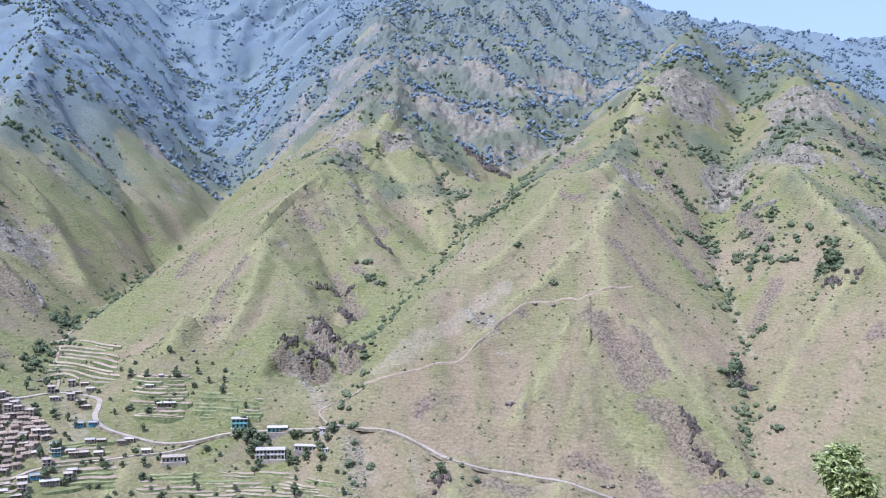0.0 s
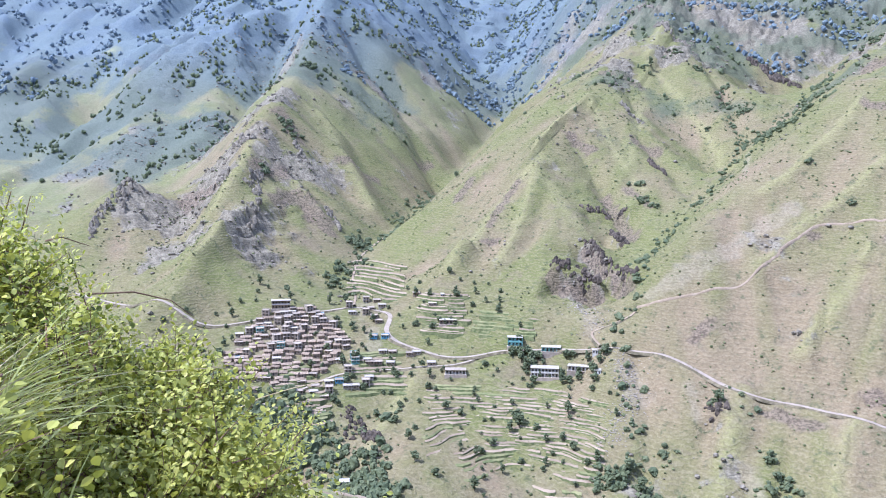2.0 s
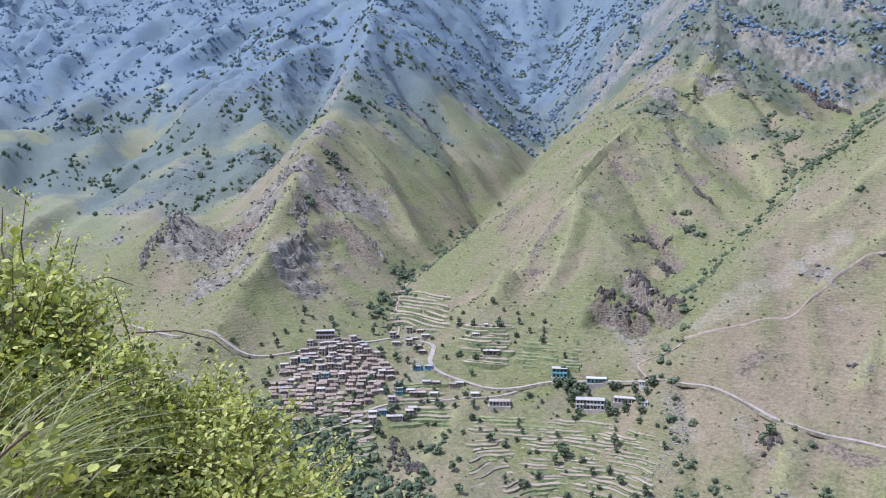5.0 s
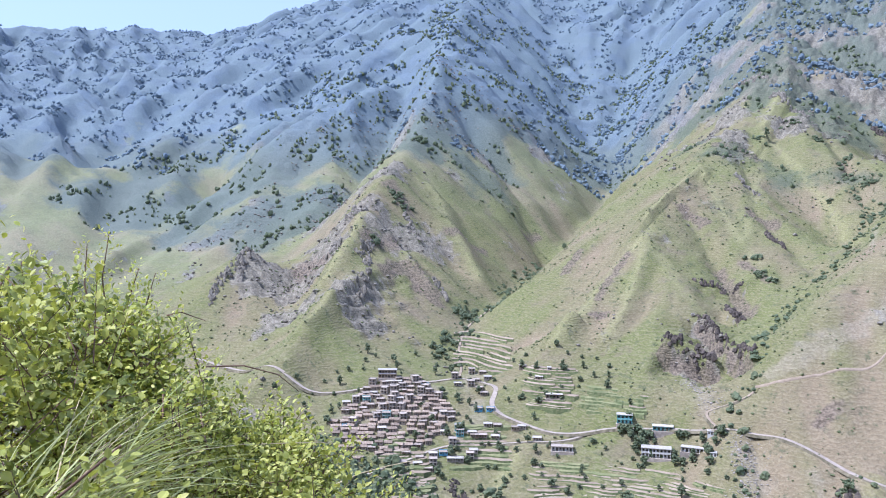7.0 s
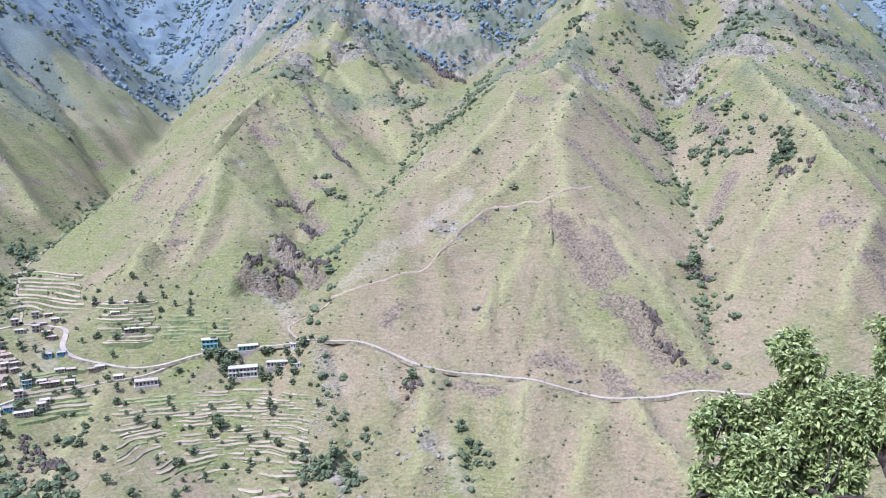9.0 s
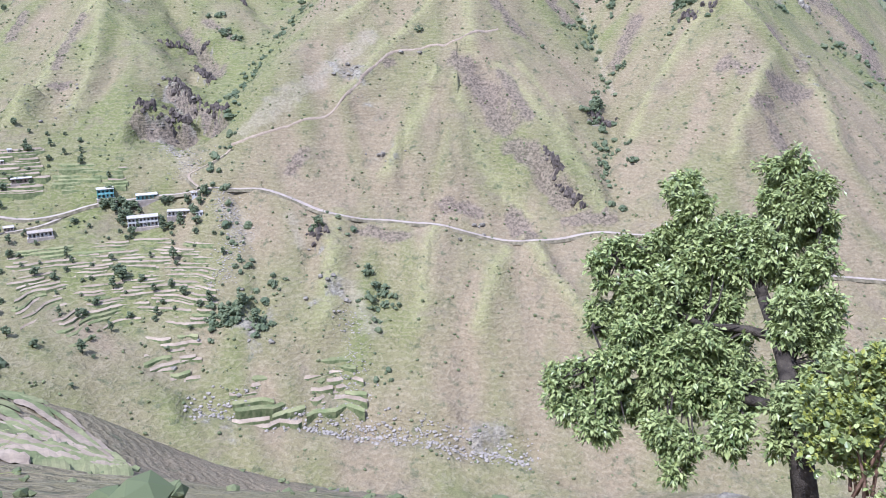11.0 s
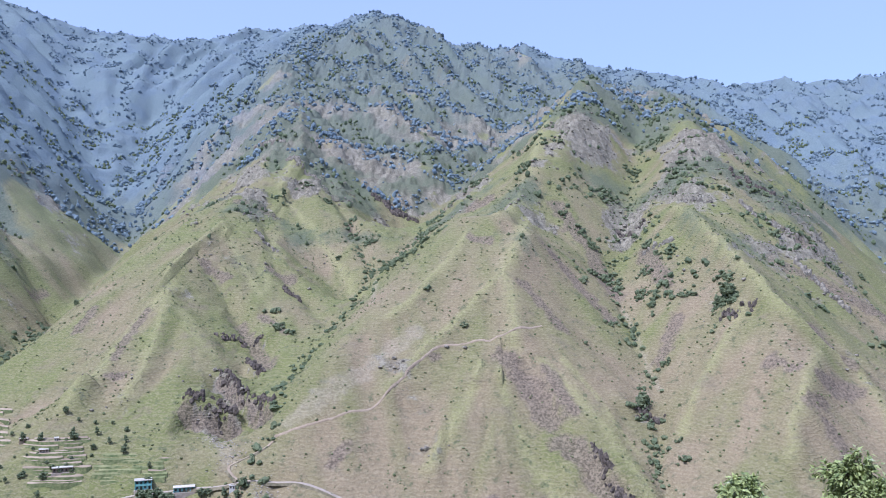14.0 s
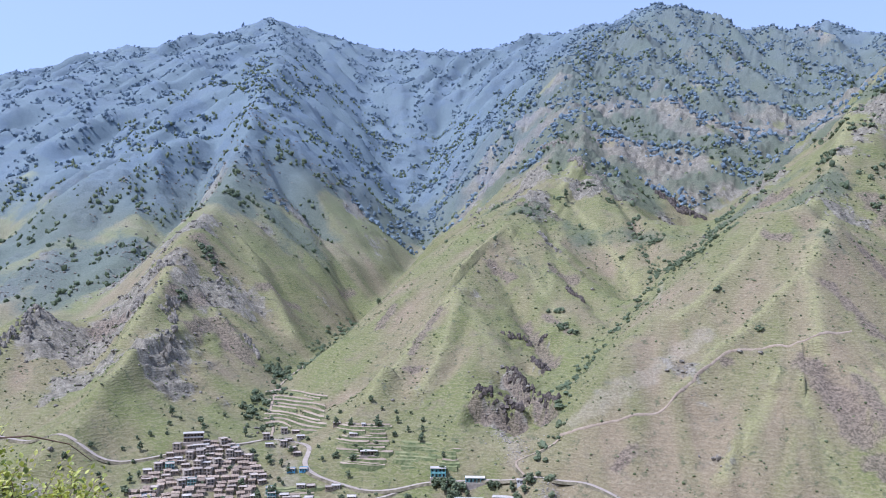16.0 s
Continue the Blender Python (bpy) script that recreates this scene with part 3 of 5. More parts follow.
pale(5, (-264, 1063), (-242, 1044))
pale(6, (-192, 591), (-225, 648))
pale(6, (-112, 554), (-101, 535))
pale(12, (-156, 559), (-140, 540))
pale(9, (-222, 633), (-193, 596))
pale(4, (131, 843), (137, 772), (141, 709))
scar(4, (-250, 646), (-227, 648), (-203, 650))
scar(4, (-238, 702), (-207, 672), (-176, 640))
pale(30, (-428, 480), (-400, 515))
pale(11, (-354, 500), (-340, 516))
pale(10, (-364, 548), (-346, 524))
pale(12, (-386, 565), (-392, 585))


def worn(x, y, places):
    """How worn the ground is, 0 to 1, ragged towards the edges."""
    x, y = np.asarray(x, float), np.asarray(y, float)
    out = np.zeros(x.shape)
    for wide, pts in places:
        px, py = [p[0] for p in pts], [p[1] for p in pts]
        m = wide * 1.8
        near = (x > min(px) - m) & (x < max(px) + m) & (y > min(py) - m) & (y < max(py) + m)
        if near.any():
            a, b = x[near], y[near]
            d = line_distance(a, b, pts) / wide + 0.45 * rough(a, b, wide * 1.1, 3, 171)
            out[near] = np.maximum(out[near], np.clip(1.4 - d, 0, 1))
    return out


# ---- end of the lie of the land ----
# ---- the ground, one sheet ----


def axis(*spans):
    out = [spans[0][0]]
    for a, b, s in spans:
        n = max(1, round((b - a) / s))
        out += list(np.linspace(a, b, n + 1)[1:])
    return np.array(out)


# roads and paths, traced onto the slopes through the camera's view, and their widths
ROADS = {
    "road": ([(-644, 485), (-606, 479), (-532, 466), (-489, 468), (-469, 480), (-454, 497), (-437, 520), (-412, 549), (-400, 574), (-378, 576), (-363, 575), (-357, 564), (-354, 552), (-343, 545), (-321, 546), (-295, 544), (-284, 549), (-270, 557), (-254, 566), (-236, 571), (-218, 577), (-185, 577), (-165, 577), (-144, 577), (-123, 570), (-102, 566), (-84, 556), (-73, 556), (-48, 563), (-25, 556), (6, 550), (26, 553), (42, 549), (53, 541), (64, 542), (80, 547), (96, 549), (111, 547), (125, 540), (154, 522), (189, 513), (223, 508), (255, 511), (289, 513), (360, 520), (460, 560)], 4.0),
    "lower_road": ([(-379, 425), (-374, 441), (-365, 463), (-360, 485), (-346, 502), (-325, 518), (-297, 530), (-279, 542), (-272, 555)], 2.8),
    "stream_path": ([(-400, 574), (-423, 611), (-440, 628), (-457, 659), (-472, 693), (-482, 747), (-495, 811)], 2.0),
    "gully_track": ([(-181, 577), (-196, 592), (-182, 596), (-167, 602), (-165, 611)], 2.0),
    "hill_trail": ([(-164, 611), (-151, 610), (-124, 621), (-93, 642), (-84, 653), (-74, 671), (-58, 695), (-46, 710), (-22, 716), (8, 714), (44, 743)], 1.2),
}


def smoothed(pts, step):
    pts = np.array(pts, float)
    for _ in range(3):
        q = [pts[0]]
        for a, b in zip(pts[:-1], pts[1:]):
            q += [a * 0.75 + b * 0.25, a * 0.25 + b * 0.75]
        pts = np.array(q + [pts[-1]])
    s = np.r_[0, np.cumsum(np.hypot(*np.diff(pts, axis=0).T))]
    t = np.linspace(0, s[-1], max(2, int(s[-1] / step)))
    return np.stack([np.interp(t, s, pts[:, 0]), np.interp(t, s, pts[:, 1])], 1)


def bed_of(pts, width):
    """A road's middle line every 3 m, with an even height."""
    p = smoothed(pts, 3.0)
    z = height(p[:, 0], p[:, 1])
    for _ in range(2):
        z = np.convolve(np.pad(z, 3, mode="edge"), np.ones(7) / 7, "valid")
    return p, z + 0.35


BEDS = {name: bed_of(pts, width) for name, (pts, width) in ROADS.items()}


def cut(gx, gy, gz):
    """Lowers the ground along the roads to their beds."""
    for name, (p, z) in BEDS.items():
        wide = ROADS[name][1] / 2 + (2.6 if ROADS[name][1] > 1.5 else 0.4)
        near = np.nonzero(((gx > p[:, 0].min() - 8) & (gx < p[:, 0].max() + 8) & (gy > p[:, 1].min() - 8) & (gy < p[:, 1].max() + 8)).ravel())[0]
        x, y = gx.ravel()[near], gy.ravel()[near]
        for k in np.array_split(np.arange(len(near)), max(1, len(near) // 4000)):
            d = np.hypot(x[k][:, None] - p[None, :, 0], y[k][:, None] - p[None, :, 1])
            i = d.argmin(1)
            hit = d[np.arange(len(k)), i] < wide
            j = near[k[hit]]
            gz.ravel()[j] = np.minimum(gz.ravel()[j], z[i[hit]] - 0.3)
    return gz


def grid_mesh(name, xs, ys):
    gx, gy = np.meshgrid(xs, ys)
    gz = cut(gx, gy, height(gx, gy))
    nx, ny = len(xs), len(ys)
    mesh = bpy.data.meshes.new(name)
    k = (np.arange(ny - 1)[:, None] * nx + np.arange(nx - 1)[None, :]).ravel()
    faces = np.stack([k, k + 1, k + nx + 1, k + nx], 1).ravel()
    mesh.vertices.add(nx * ny)
    mesh.vertices.foreach_set("co", np.stack([gx, gy, gz], -1).ravel())
    mesh.loops.add(len(faces))
    mesh.loops.foreach_set("vertex_index", faces)
    mesh.polygons.add(len(k))
    mesh.polygons.foreach_set("loop_start", np.arange(len(k)) * 4)
    mesh.polygons.foreach_set("use_smooth", np.ones(len(k), bool))
    mesh.update(calc_edges=True)
    for label, values in (("stone", stone(gx, gy)), ("wood", woods(gx, gy)), ("dry", parched(gx, gy)), ("haze_tint", haze_tint(gx, gy)), ("scar", worn(gx, gy, SCARS)), ("spill", worn(gx, gy, SPILLS)), ("crest", folds(gx, gy)[1])):
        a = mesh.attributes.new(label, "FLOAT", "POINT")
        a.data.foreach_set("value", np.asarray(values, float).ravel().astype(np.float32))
    return mesh


def woods(x, y):
    """How thick trees and scrub grow, 0 to 1: high ground, gullies, and extra for cloud shadow."""
    z, n = sample(BASE, x, y), rough(x, y, 160, 4, 101)
    high = np.clip((z - 330) / 480, 0, 1)
    gully = np.clip(-sample(RIBS, x, y) * 0.22, -0.1, 0.35) * np.clip((z - 150) / 300, 0.25, 1)
    # wooded basin, its cover thickened to stand in for a cloud's shadow
    cloud_shade = 0.5 * np.clip((-800 - x + 0.3 * (y - 850)) / 90, 0, 1) * np.clip((y - 730) / 70, 0, 1)
    return np.clip(0.1 + 0.18 * np.clip((np.hypot(x, y) - 1700) / 500, 0, 1) + cloud_shade + 0.4 * np.clip((x - 480) / 150, 0, 1) + 0.72 * high + gully + 0.65 * n * np.clip((z - 250) / 150, 0, 1) - 0.1 * (z < 300), 0, 1) * (1 - tended(x, y)) * np.clip((np.hypot(x, y) - 200) / 300, 0, 1)


def haze_tint(x, y):
    """Blue haze painted on the ranges behind the brown front hills, 0 to 1."""
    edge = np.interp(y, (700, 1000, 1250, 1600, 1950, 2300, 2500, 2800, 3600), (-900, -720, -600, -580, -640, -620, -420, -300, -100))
    # the tint also rises with distance from the camera
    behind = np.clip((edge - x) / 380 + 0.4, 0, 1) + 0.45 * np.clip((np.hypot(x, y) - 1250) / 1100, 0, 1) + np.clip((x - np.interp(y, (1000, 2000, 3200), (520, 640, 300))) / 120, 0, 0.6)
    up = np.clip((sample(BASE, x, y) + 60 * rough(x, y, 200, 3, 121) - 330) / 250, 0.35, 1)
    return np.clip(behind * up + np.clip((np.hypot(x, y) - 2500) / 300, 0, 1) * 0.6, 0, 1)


def parched(x, y):
    """Green 0 to straw-coloured 1."""
    n = rough(x, y, 120, 4, 111)
    gully = np.interp(y, (480, 573, 613, 668, 762, 889, 950, 1034, 1198), (-125, -178, -166, -174, -164, -132, -120, -90, -60))
    east = np.clip((x - gully - 4) / 18, 0, 1) * 0.22 * np.clip((1000 - y) / 350, 0, 1)
    streak = sample(RUNNELS, x, y, NX0, NY0, NSTEP) * np.clip((np.hypot(x, y) - 330) / 60, 0, 1)
    return np.clip(0.31 + 0.36 * n + 1.4 * east - 0.08 * sample(RIBS, x, y) - 0.11 * streak, 0, 1)


xs = axis((-4250, -1250, 17), (-1250, -560, 8), (-560, -130, 2.5), (-130, -14, 3.5), (-14, 14, 1.0), (14, 130, 3.5), (130, 420, 4), (420, 1300, 10), (1300, 2600, 18))
ys = axis((-390, -14, 20), (-14, 26, 1.0), (26, 360, 5), (360, 740, 2.5), (740, 1300, 5), (1300, 2200, 9), (2200, 4900, 18))
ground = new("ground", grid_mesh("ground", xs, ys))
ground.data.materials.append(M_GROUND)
tagged(ground, "grassy and rocky mountain slopes of a deep valley", "ground", kind="structure")

# ---- building helpers ----


class Shape:
    """Gathers faces into one mesh."""

    def __init__(self):
        self.v, self.f = [], []

    def add(self, verts, faces):
        n = len(self.v)
        self.v += [tuple(p) for p in verts]
        self.f += [tuple(n + i for i in q) for q in faces]
        return self

    def box(self, x0, x1, y0, y1, z0, z1):
        v = [(x, y, z) for z in (z0, z1) for x, y in ((x0, y0), (x1, y0), (x1, y1), (x0, y1))]
        return self.add(v, [(3, 2, 1, 0), (4, 5, 6, 7), (0, 1, 5, 4), (1, 2, 6, 5), (2, 3, 7, 6), (3, 0, 4, 7)])

    def tube(self, pts, radii, sides=6):
        """A tapering tube along pts, closed at both ends."""
        pts = [Vector(p) for p in pts]
        rings = []
        for k, p in enumerate(pts):
            t = (pts[min(k + 1, len(pts) - 1)] - pts[max(k - 1, 0)]).normalized()
            a = t.cross(Vector((0.31, 0.92, 0.2))).normalized()
            b = t.cross(a)
            rings.append([p + float(radii[k]) * (a * math.cos(2 * math.pi * s / sides) + b * math.sin(2 * math.pi * s / sides)) for s in range(sides)])
        f = [tuple(range(sides))[::-1], tuple((len(pts) - 1) * sides + s for s in range(sides))]
        for k in range(len(pts) - 1):
            f += [(k * sides + s, k * sides + (s + 1) % sides, (k + 1) * sides + (s + 1) % sides, (k + 1) * sides + s) for s in range(sides)]
        return self.add([p for r in rings for p in r], f)

    def mesh(self, name, mat, smooth=False):
        m = bpy.data.meshes.new(name)
        m.from_pydata(self.v, [], self.f)
        m.materials.append(mat)
        if smooth:
            m.polygons.foreach_set("use_smooth", np.ones(len(m.polygons), bool))
        m.update()
        return m


def part(name, shape, mat, parent=None, label="", smooth=False):
    ob = new(name, shape.mesh(name, mat, smooth))
    ob.parent = parent
    return tagged(ob, label)


def mass(name, verts, faces, mat, parent=None, smooth=False):
    """One mesh out of arrays of corners and faces of equal size."""
    m = bpy.data.meshes.new(name)
    verts, faces = np.asarray(verts, float), np.asarray(faces, int)
    k = faces.shape[1]
    m.vertices.add(len(verts))
    m.vertices.foreach_set("co", verts.ravel())
    m.loops.add(faces.size)
    m.loops.foreach_set("vertex_index", faces.ravel())
    m.polygons.add(len(faces))
    m.polygons.foreach_set("loop_start", np.arange(len(faces)) * k)
    m.polygons.foreach_set("use_smooth", np.full(len(faces), smooth))
    m.update(calc_edges=True)
    m.materials.append(mat)
    ob = new(name, m)
    ob.parent = parent
    return ob


def spread(verts, faces, places, frames):
    """Copies of one small form at many places, each turned and scaled by its 3 x 3 frame."""
    verts, faces = np.asarray(verts, float), np.asarray(faces, int)
    v = np.einsum("nij,kj->nki", frames, verts) + np.asarray(places)[:, None, :]
    f = faces[None] + (np.arange(len(places)) * len(verts))[:, None, None]
    return v.reshape(-1, 3), f.reshape(-1, faces.shape[1])


def on_ground(x, y):
    return float(height(np.array([x]), np.array([y]))[0])


def fall_of(x, y):
    """Which way the slope faces, as a turn about z that brings a thing's front (-y) downhill."""
    e = 8.0
    gx = float(sample(BASE, x + e, y) - sample(BASE, x - e, y))
    gy = float(sample(BASE, x, y + e) - sample(BASE, x, y - e))
    return math.degrees(math.atan2(-gx, -gy)) * -1 + 180


# ---- roads and paths ----


def road(name, mat, label, category, bank):
    """A benched road: a level bed and banks down to the slope."""
    p, z = BEDS[name]
    width = ROADS[name][1]
    t = np.gradient(p, axis=0)
    t /= np.hypot(t[:, 0], t[:, 1])[:, None]
    n = np.stack([-t[:, 1], t[:, 0]], 1)
    wob = 1 + 0.16 * lattice(np.arange(len(p)) * 0.21, np.zeros(len(p)), 7)
    half = (width / 2 * wob)[:, None]
    l, r = p + n * half, p - n * half
    bed, side = Shape(), Shape()
    m = len(p)
    rows = []
    skirt = 1.2 if width > 1.5 else 0.3
    for q, dz in ((l + n * skirt, -bank), (l, 0.0), (p, 0.12), (r, 0.0), (r - n * skirt, -bank)):
        lie = z if width > 1.5 else height(q[:, 0], q[:, 1]) + 0.45
        rows.append([(a, b, c + dz) for (a, b), c in zip(q, lie)])
    bed.add(rows[1] + rows[2] + rows[3], [(g * m + i, (g + 1) * m + i, (g + 1) * m + i + 1, g * m + i + 1) for g in (0, 1) for i in range(m - 1)])
    ob = part(name, bed, mat)
    tagged(ob, label, category, kind="structure")
    side.add(rows[0] + rows[1] + rows[3] + rows[4], [(g * m + i, (g + 1) * m + i, (g + 1) * m + i + 1, g * m + i + 1) for g in (0, 2) for i in range(m - 1)])
    part("road_bank", side, M_BANK if width > 1.5 else M_PATH, ob, "rough bank of earth and grass")
    return ob


road("road", M_TRACK, "pale dusty dirt road cut along the hillside", "road", 2.0)
road("lower_road", M_TRACK, "narrow dirt road below the village houses", "road", 2.0)
road("stream_path", M_PATH, "pale footpath climbing beside the side stream", "path", 1.5)
road("gully_track", M_PATH, "sandy track turning up into the gully", "path", 2.0)
road("hill_trail", M_PATH, "worn reddish footpath slanting across the hill", "path", 0.7)

# ---- terraced fields ----


def terraced_field(label, az0, az1, lows, drop, wide, share, seed, group="terraced fields", away=False, lift=0.0):
    """Levelled strips along the contours between two bearings, one under another."""
    rng = random.Random(seed)
    field = tagged(new("terraced_field"), label, "field", group)
    z_hi, z_lo, r_hi, r_lo = lows
    field.location = (0, 0, 0)
    k, z = 0, z_hi
    while z > z_lo:
        a = az0 + rng.uniform(0, 0.8)
        while a < az1 - 0.5:
            b = min(az1 + rng.uniform(-0.4, 0.2), a + rng.uniform(1.6, 6.0))
            zz = z + rng.uniform(-0.5, 0.5)
            inner, outer = [], []
            for az in np.arange(a, b, 0.28):
                s, c = math.sin(radians(az)), math.cos(radians(az))
                r = np.arange(r_lo, r_hi, 1.0)
                h = sample(BASE, s * r, c * r) + 1.2 * lattice(s * r / 30, c * r / 30, 5) * tended(s * r, c * r)
                over = np.nonzero(h > zz + (0 if away else 1.1) * drop * float(lattice(az * 0.55, k * 0.41, seed + 1)))[0]
                if not len(over) or (over[0] < 3 and not away) or over[-1] > len(r) - 3 and away:
                    continue
                rr = r[over[-1 if away else 0]] + rng.uniform(-0.15, 0.15)
                w = wide * (0.8 + 0.35 * float(lattice(az * 0.9, k * 3.1, seed)))
                w *= min(1, 0.25 + (az - a) / 0.5, 0.25 + (b - az) / 0.5)
                side = -1 if away else 1
                inner.append((s * (rr + side * (1 + 0.35 * wide)), c * (rr + side * (1 + 0.35 * wide)), zz + lift + 0.4 * drop))
                outer.append((s * (rr - side * w), c * (rr - side * w), zz + lift))
            m = len(inner)
            if m > 4:
                base = [(x, y, on_ground(x, y) - 1.0) for x, y, _ in outer]
                base = [(x * 0.998, y * 0.998, min(g, q[2] - 1.0)) for (x, y, g), q in zip(base, outer)]
                quads = [(i, m + i, m + i + 1, i + 1) for i in range(m - 1)]
                tread = part("field_strip", Shape().add(inner + outer, quads), M_SOIL if rng.random() < share else M_CROP, field)
                ends = [(0, m, 2 * m), (m - 1, 3 * m - 1, 2 * m - 1)]
                part("terrace_bank", Shape().add(inner + outer + base, [(m + i, 2 * m + i, 2 * m + i + 1, m + i + 1) for i in range(m - 1)] + ends), M_RISER, tread)
            a = b + rng.uniform(0.05, 0.7)
        z -= drop * rng.uniform(0.85, 1.15)
        k += 1
    return field


terraced_field("terraced fields of soil and stubble below the school", -30.1, -16.8, (135, 102, 600, 455), 1.5, 1.35, 0.7, 21, lift=0.3)
terraced_field("lowest overgrown terraced fields near the stream", -22.8, -18.4, (97, 80, 520, 390), 1.9, 1.7, 0.6, 22, lift=0.3)
terraced_field("narrow walled terraces beside the stream", -16.8, -6.4, (85, 68, 500, 404), 2.2, 2.0, 0.5, 30, lift=0.3)
terraced_field("bare brown terraces stepped up the spur's nose", -30.6, -26.7, (187, 161, 700, 615), 1.75, 3.5, 0.95, 23, lift=0.9)
terraced_field("green terraces beside the brown ones", -26.6, -21.8, (176, 161, 690, 605), 1.9, 2.2, 0.2, 24, lift=0.8)
terraced_field("reddish terraced fields on the side valley floor", -35.6, -31.2, (200, 180, 830, 680), 2.2, 3.4, 0.85, 25, lift=0.5)
terraced_field("small terraces under the village edge", -41.0, -36.6, (146, 118, 620, 520), 2.0, 2.2, 0.6, 26, lift=0.6)
terraced_field("terraces between the lower houses", -35.6, -31.0, (150, 130, 640, 560), 2.0, 2.2, 0.5, 27, lift=0.6)
terraced_field("small terraces stepped down the spur toward the ravine", -40.5, -36.4, (131, 117, 600, 515), 2.0, 2.2, 0.3, 29, lift=0.6)
terraced_field("grassy cultivated terraces on the near shoulder", -40.0, -24.0, (236, 199, 250, 60), 1.5, 3.2, 0.4, 28, away=True, lift=0.25)

# ---- houses ----


def opening(house, x, y, z, w, h, kind):
    """A window or door in a front that looks to -y: frame, and a dark leaf set back in it."""
    s = Shape()
    s.box(x - w / 2 - 0.1, x - w / 2, y - 0.08, y + 0.02, z, z + h).box(x + w / 2, x + w / 2 + 0.1, y - 0.08, y + 0.02, z, z + h)
    s.box(x - w / 2 - 0.1, x + w / 2 + 0.1, y - 0.08, y + 0.02, z + h, z + h + 0.1)
    if kind == "window":
        s.box(x - w / 2 - 0.15, x + w / 2 + 0.15, y - 0.14, y + 0.02, z - 0.1, z)
    f = part(kind, s, M_WOODWORK, house)
    part("pane" if kind == "window" else "door_leaf", Shape().box(x - w / 2, x + w / 2, y - 0.03, y + 0.01, z, z + h), M_DARK, f)


def shell(house, w, d, h, mat, foot=3.0):
    part("wall", Shape().box(-w / 2, w / 2, -d / 2, d / 2, -foot, h), mat, house)


def gable_house(label, w, d, h, wall, roof, group):
    house = tagged(new("house"), label, "house", group)
    shell(house, w, d, h, wall)
    top, o, t = h + d * 0.24, 0.45, 0.16
    e = -0.24 * o * 1.2
    v = []
    for x in (-w / 2 - o, w / 2 + o):
        v += [(x, -d / 2 - o, h + e), (x, 0, top), (x, d / 2 + o, h + e), (x, d / 2 + o, h + e + t), (x, 0, top + t), (x, -d / 2 - o, h + e + t)]
    part("roof", Shape().add(v, [(0, 6, 7, 1), (1, 7, 8, 2), (2, 8, 9, 3), (3, 9, 10, 4), (4, 10, 11, 5), (5, 11, 6, 0), (0, 1, 4, 5), (1, 2, 3, 4), (11, 10, 7, 6), (10, 9, 8, 7)]), roof, house)
    for x in (-w / 2, w / 2 - 0.2):
        part("gable", Shape().add([(x + k, y, z) for k in (0, 0.2) for y, z in ((-d / 2, h), (d / 2, h), (0, top - 0.02))], [(0, 2, 1), (3, 4, 5), (0, 1, 4, 3), (1, 2, 5, 4), (2, 0, 3, 5)]), wall, house)
    opening(house, -w * 0.05, -d / 2, 0.0, 0.85, 1.6, "door")
    for x in (-w * 0.32, w * 0.28):
        opening(house, x, -d / 2, 0.8, 0.7, 0.75, "window")
    return house


def flat_house(label, w, d, storeys, wall, roof, group, porch=True):
    house = tagged(new("house"), label, "house", group)
    tall = 2.45
    h = tall * storeys
    shell(house, w, d, h, wall)
    part("roof", Shape().box(-w / 2 - 0.35, w / 2 + 0.35, -d / 2 - (1.3 if porch else 0.35), d / 2 + 0.35, h, h + 0.2), roof, house)
    s = Shape()
    for x0, x1, y0, y1 in ((-w / 2, w / 2, d / 2 - 0.2, d / 2), (-w / 2, -w / 2 + 0.2, -d / 2, d / 2 - 0.2), (w / 2 - 0.2, w / 2, -d / 2, d / 2 - 0.2)):
        s.box(x0, x1, y0, y1, h + 0.2, h + 0.55)
    part("parapet", s, wall, house)
    for k in range(storeys):
        if k:
            part("balcony", Shape().box(-w / 2 - 0.3, w / 2 + 0.3, -d / 2 - 1.3, -d / 2, tall * k - 0.15, tall * k + 0.03), roof, house)
        n = max(2, int(w / 2.0))
        for i in range(n):
            x = (i + 0.5) / n * w - w / 2
            if i == n // 2:
                opening(house, x, -d / 2, tall * k + 0.05, 0.9, 1.8, "door")
            else:
                opening(house, x, -d / 2, tall * k + 0.85, 0.9, 0.95, "window")
    if porch:
        for x in (-w / 2 + 0.1, 0.0, w / 2 - 0.1):
            part("post", Shape().box(x - 0.11, x + 0.11, -d / 2 - 1.2, -d / 2 - 0.98, -1.5, h), wall, house)
    return house


def settle(house, x, y, turn, lift=0.3):
    house.matrix_world = pose(x, y, on_ground(x, y) + lift, 0, 0, turn)
    return house


VG = "village houses"
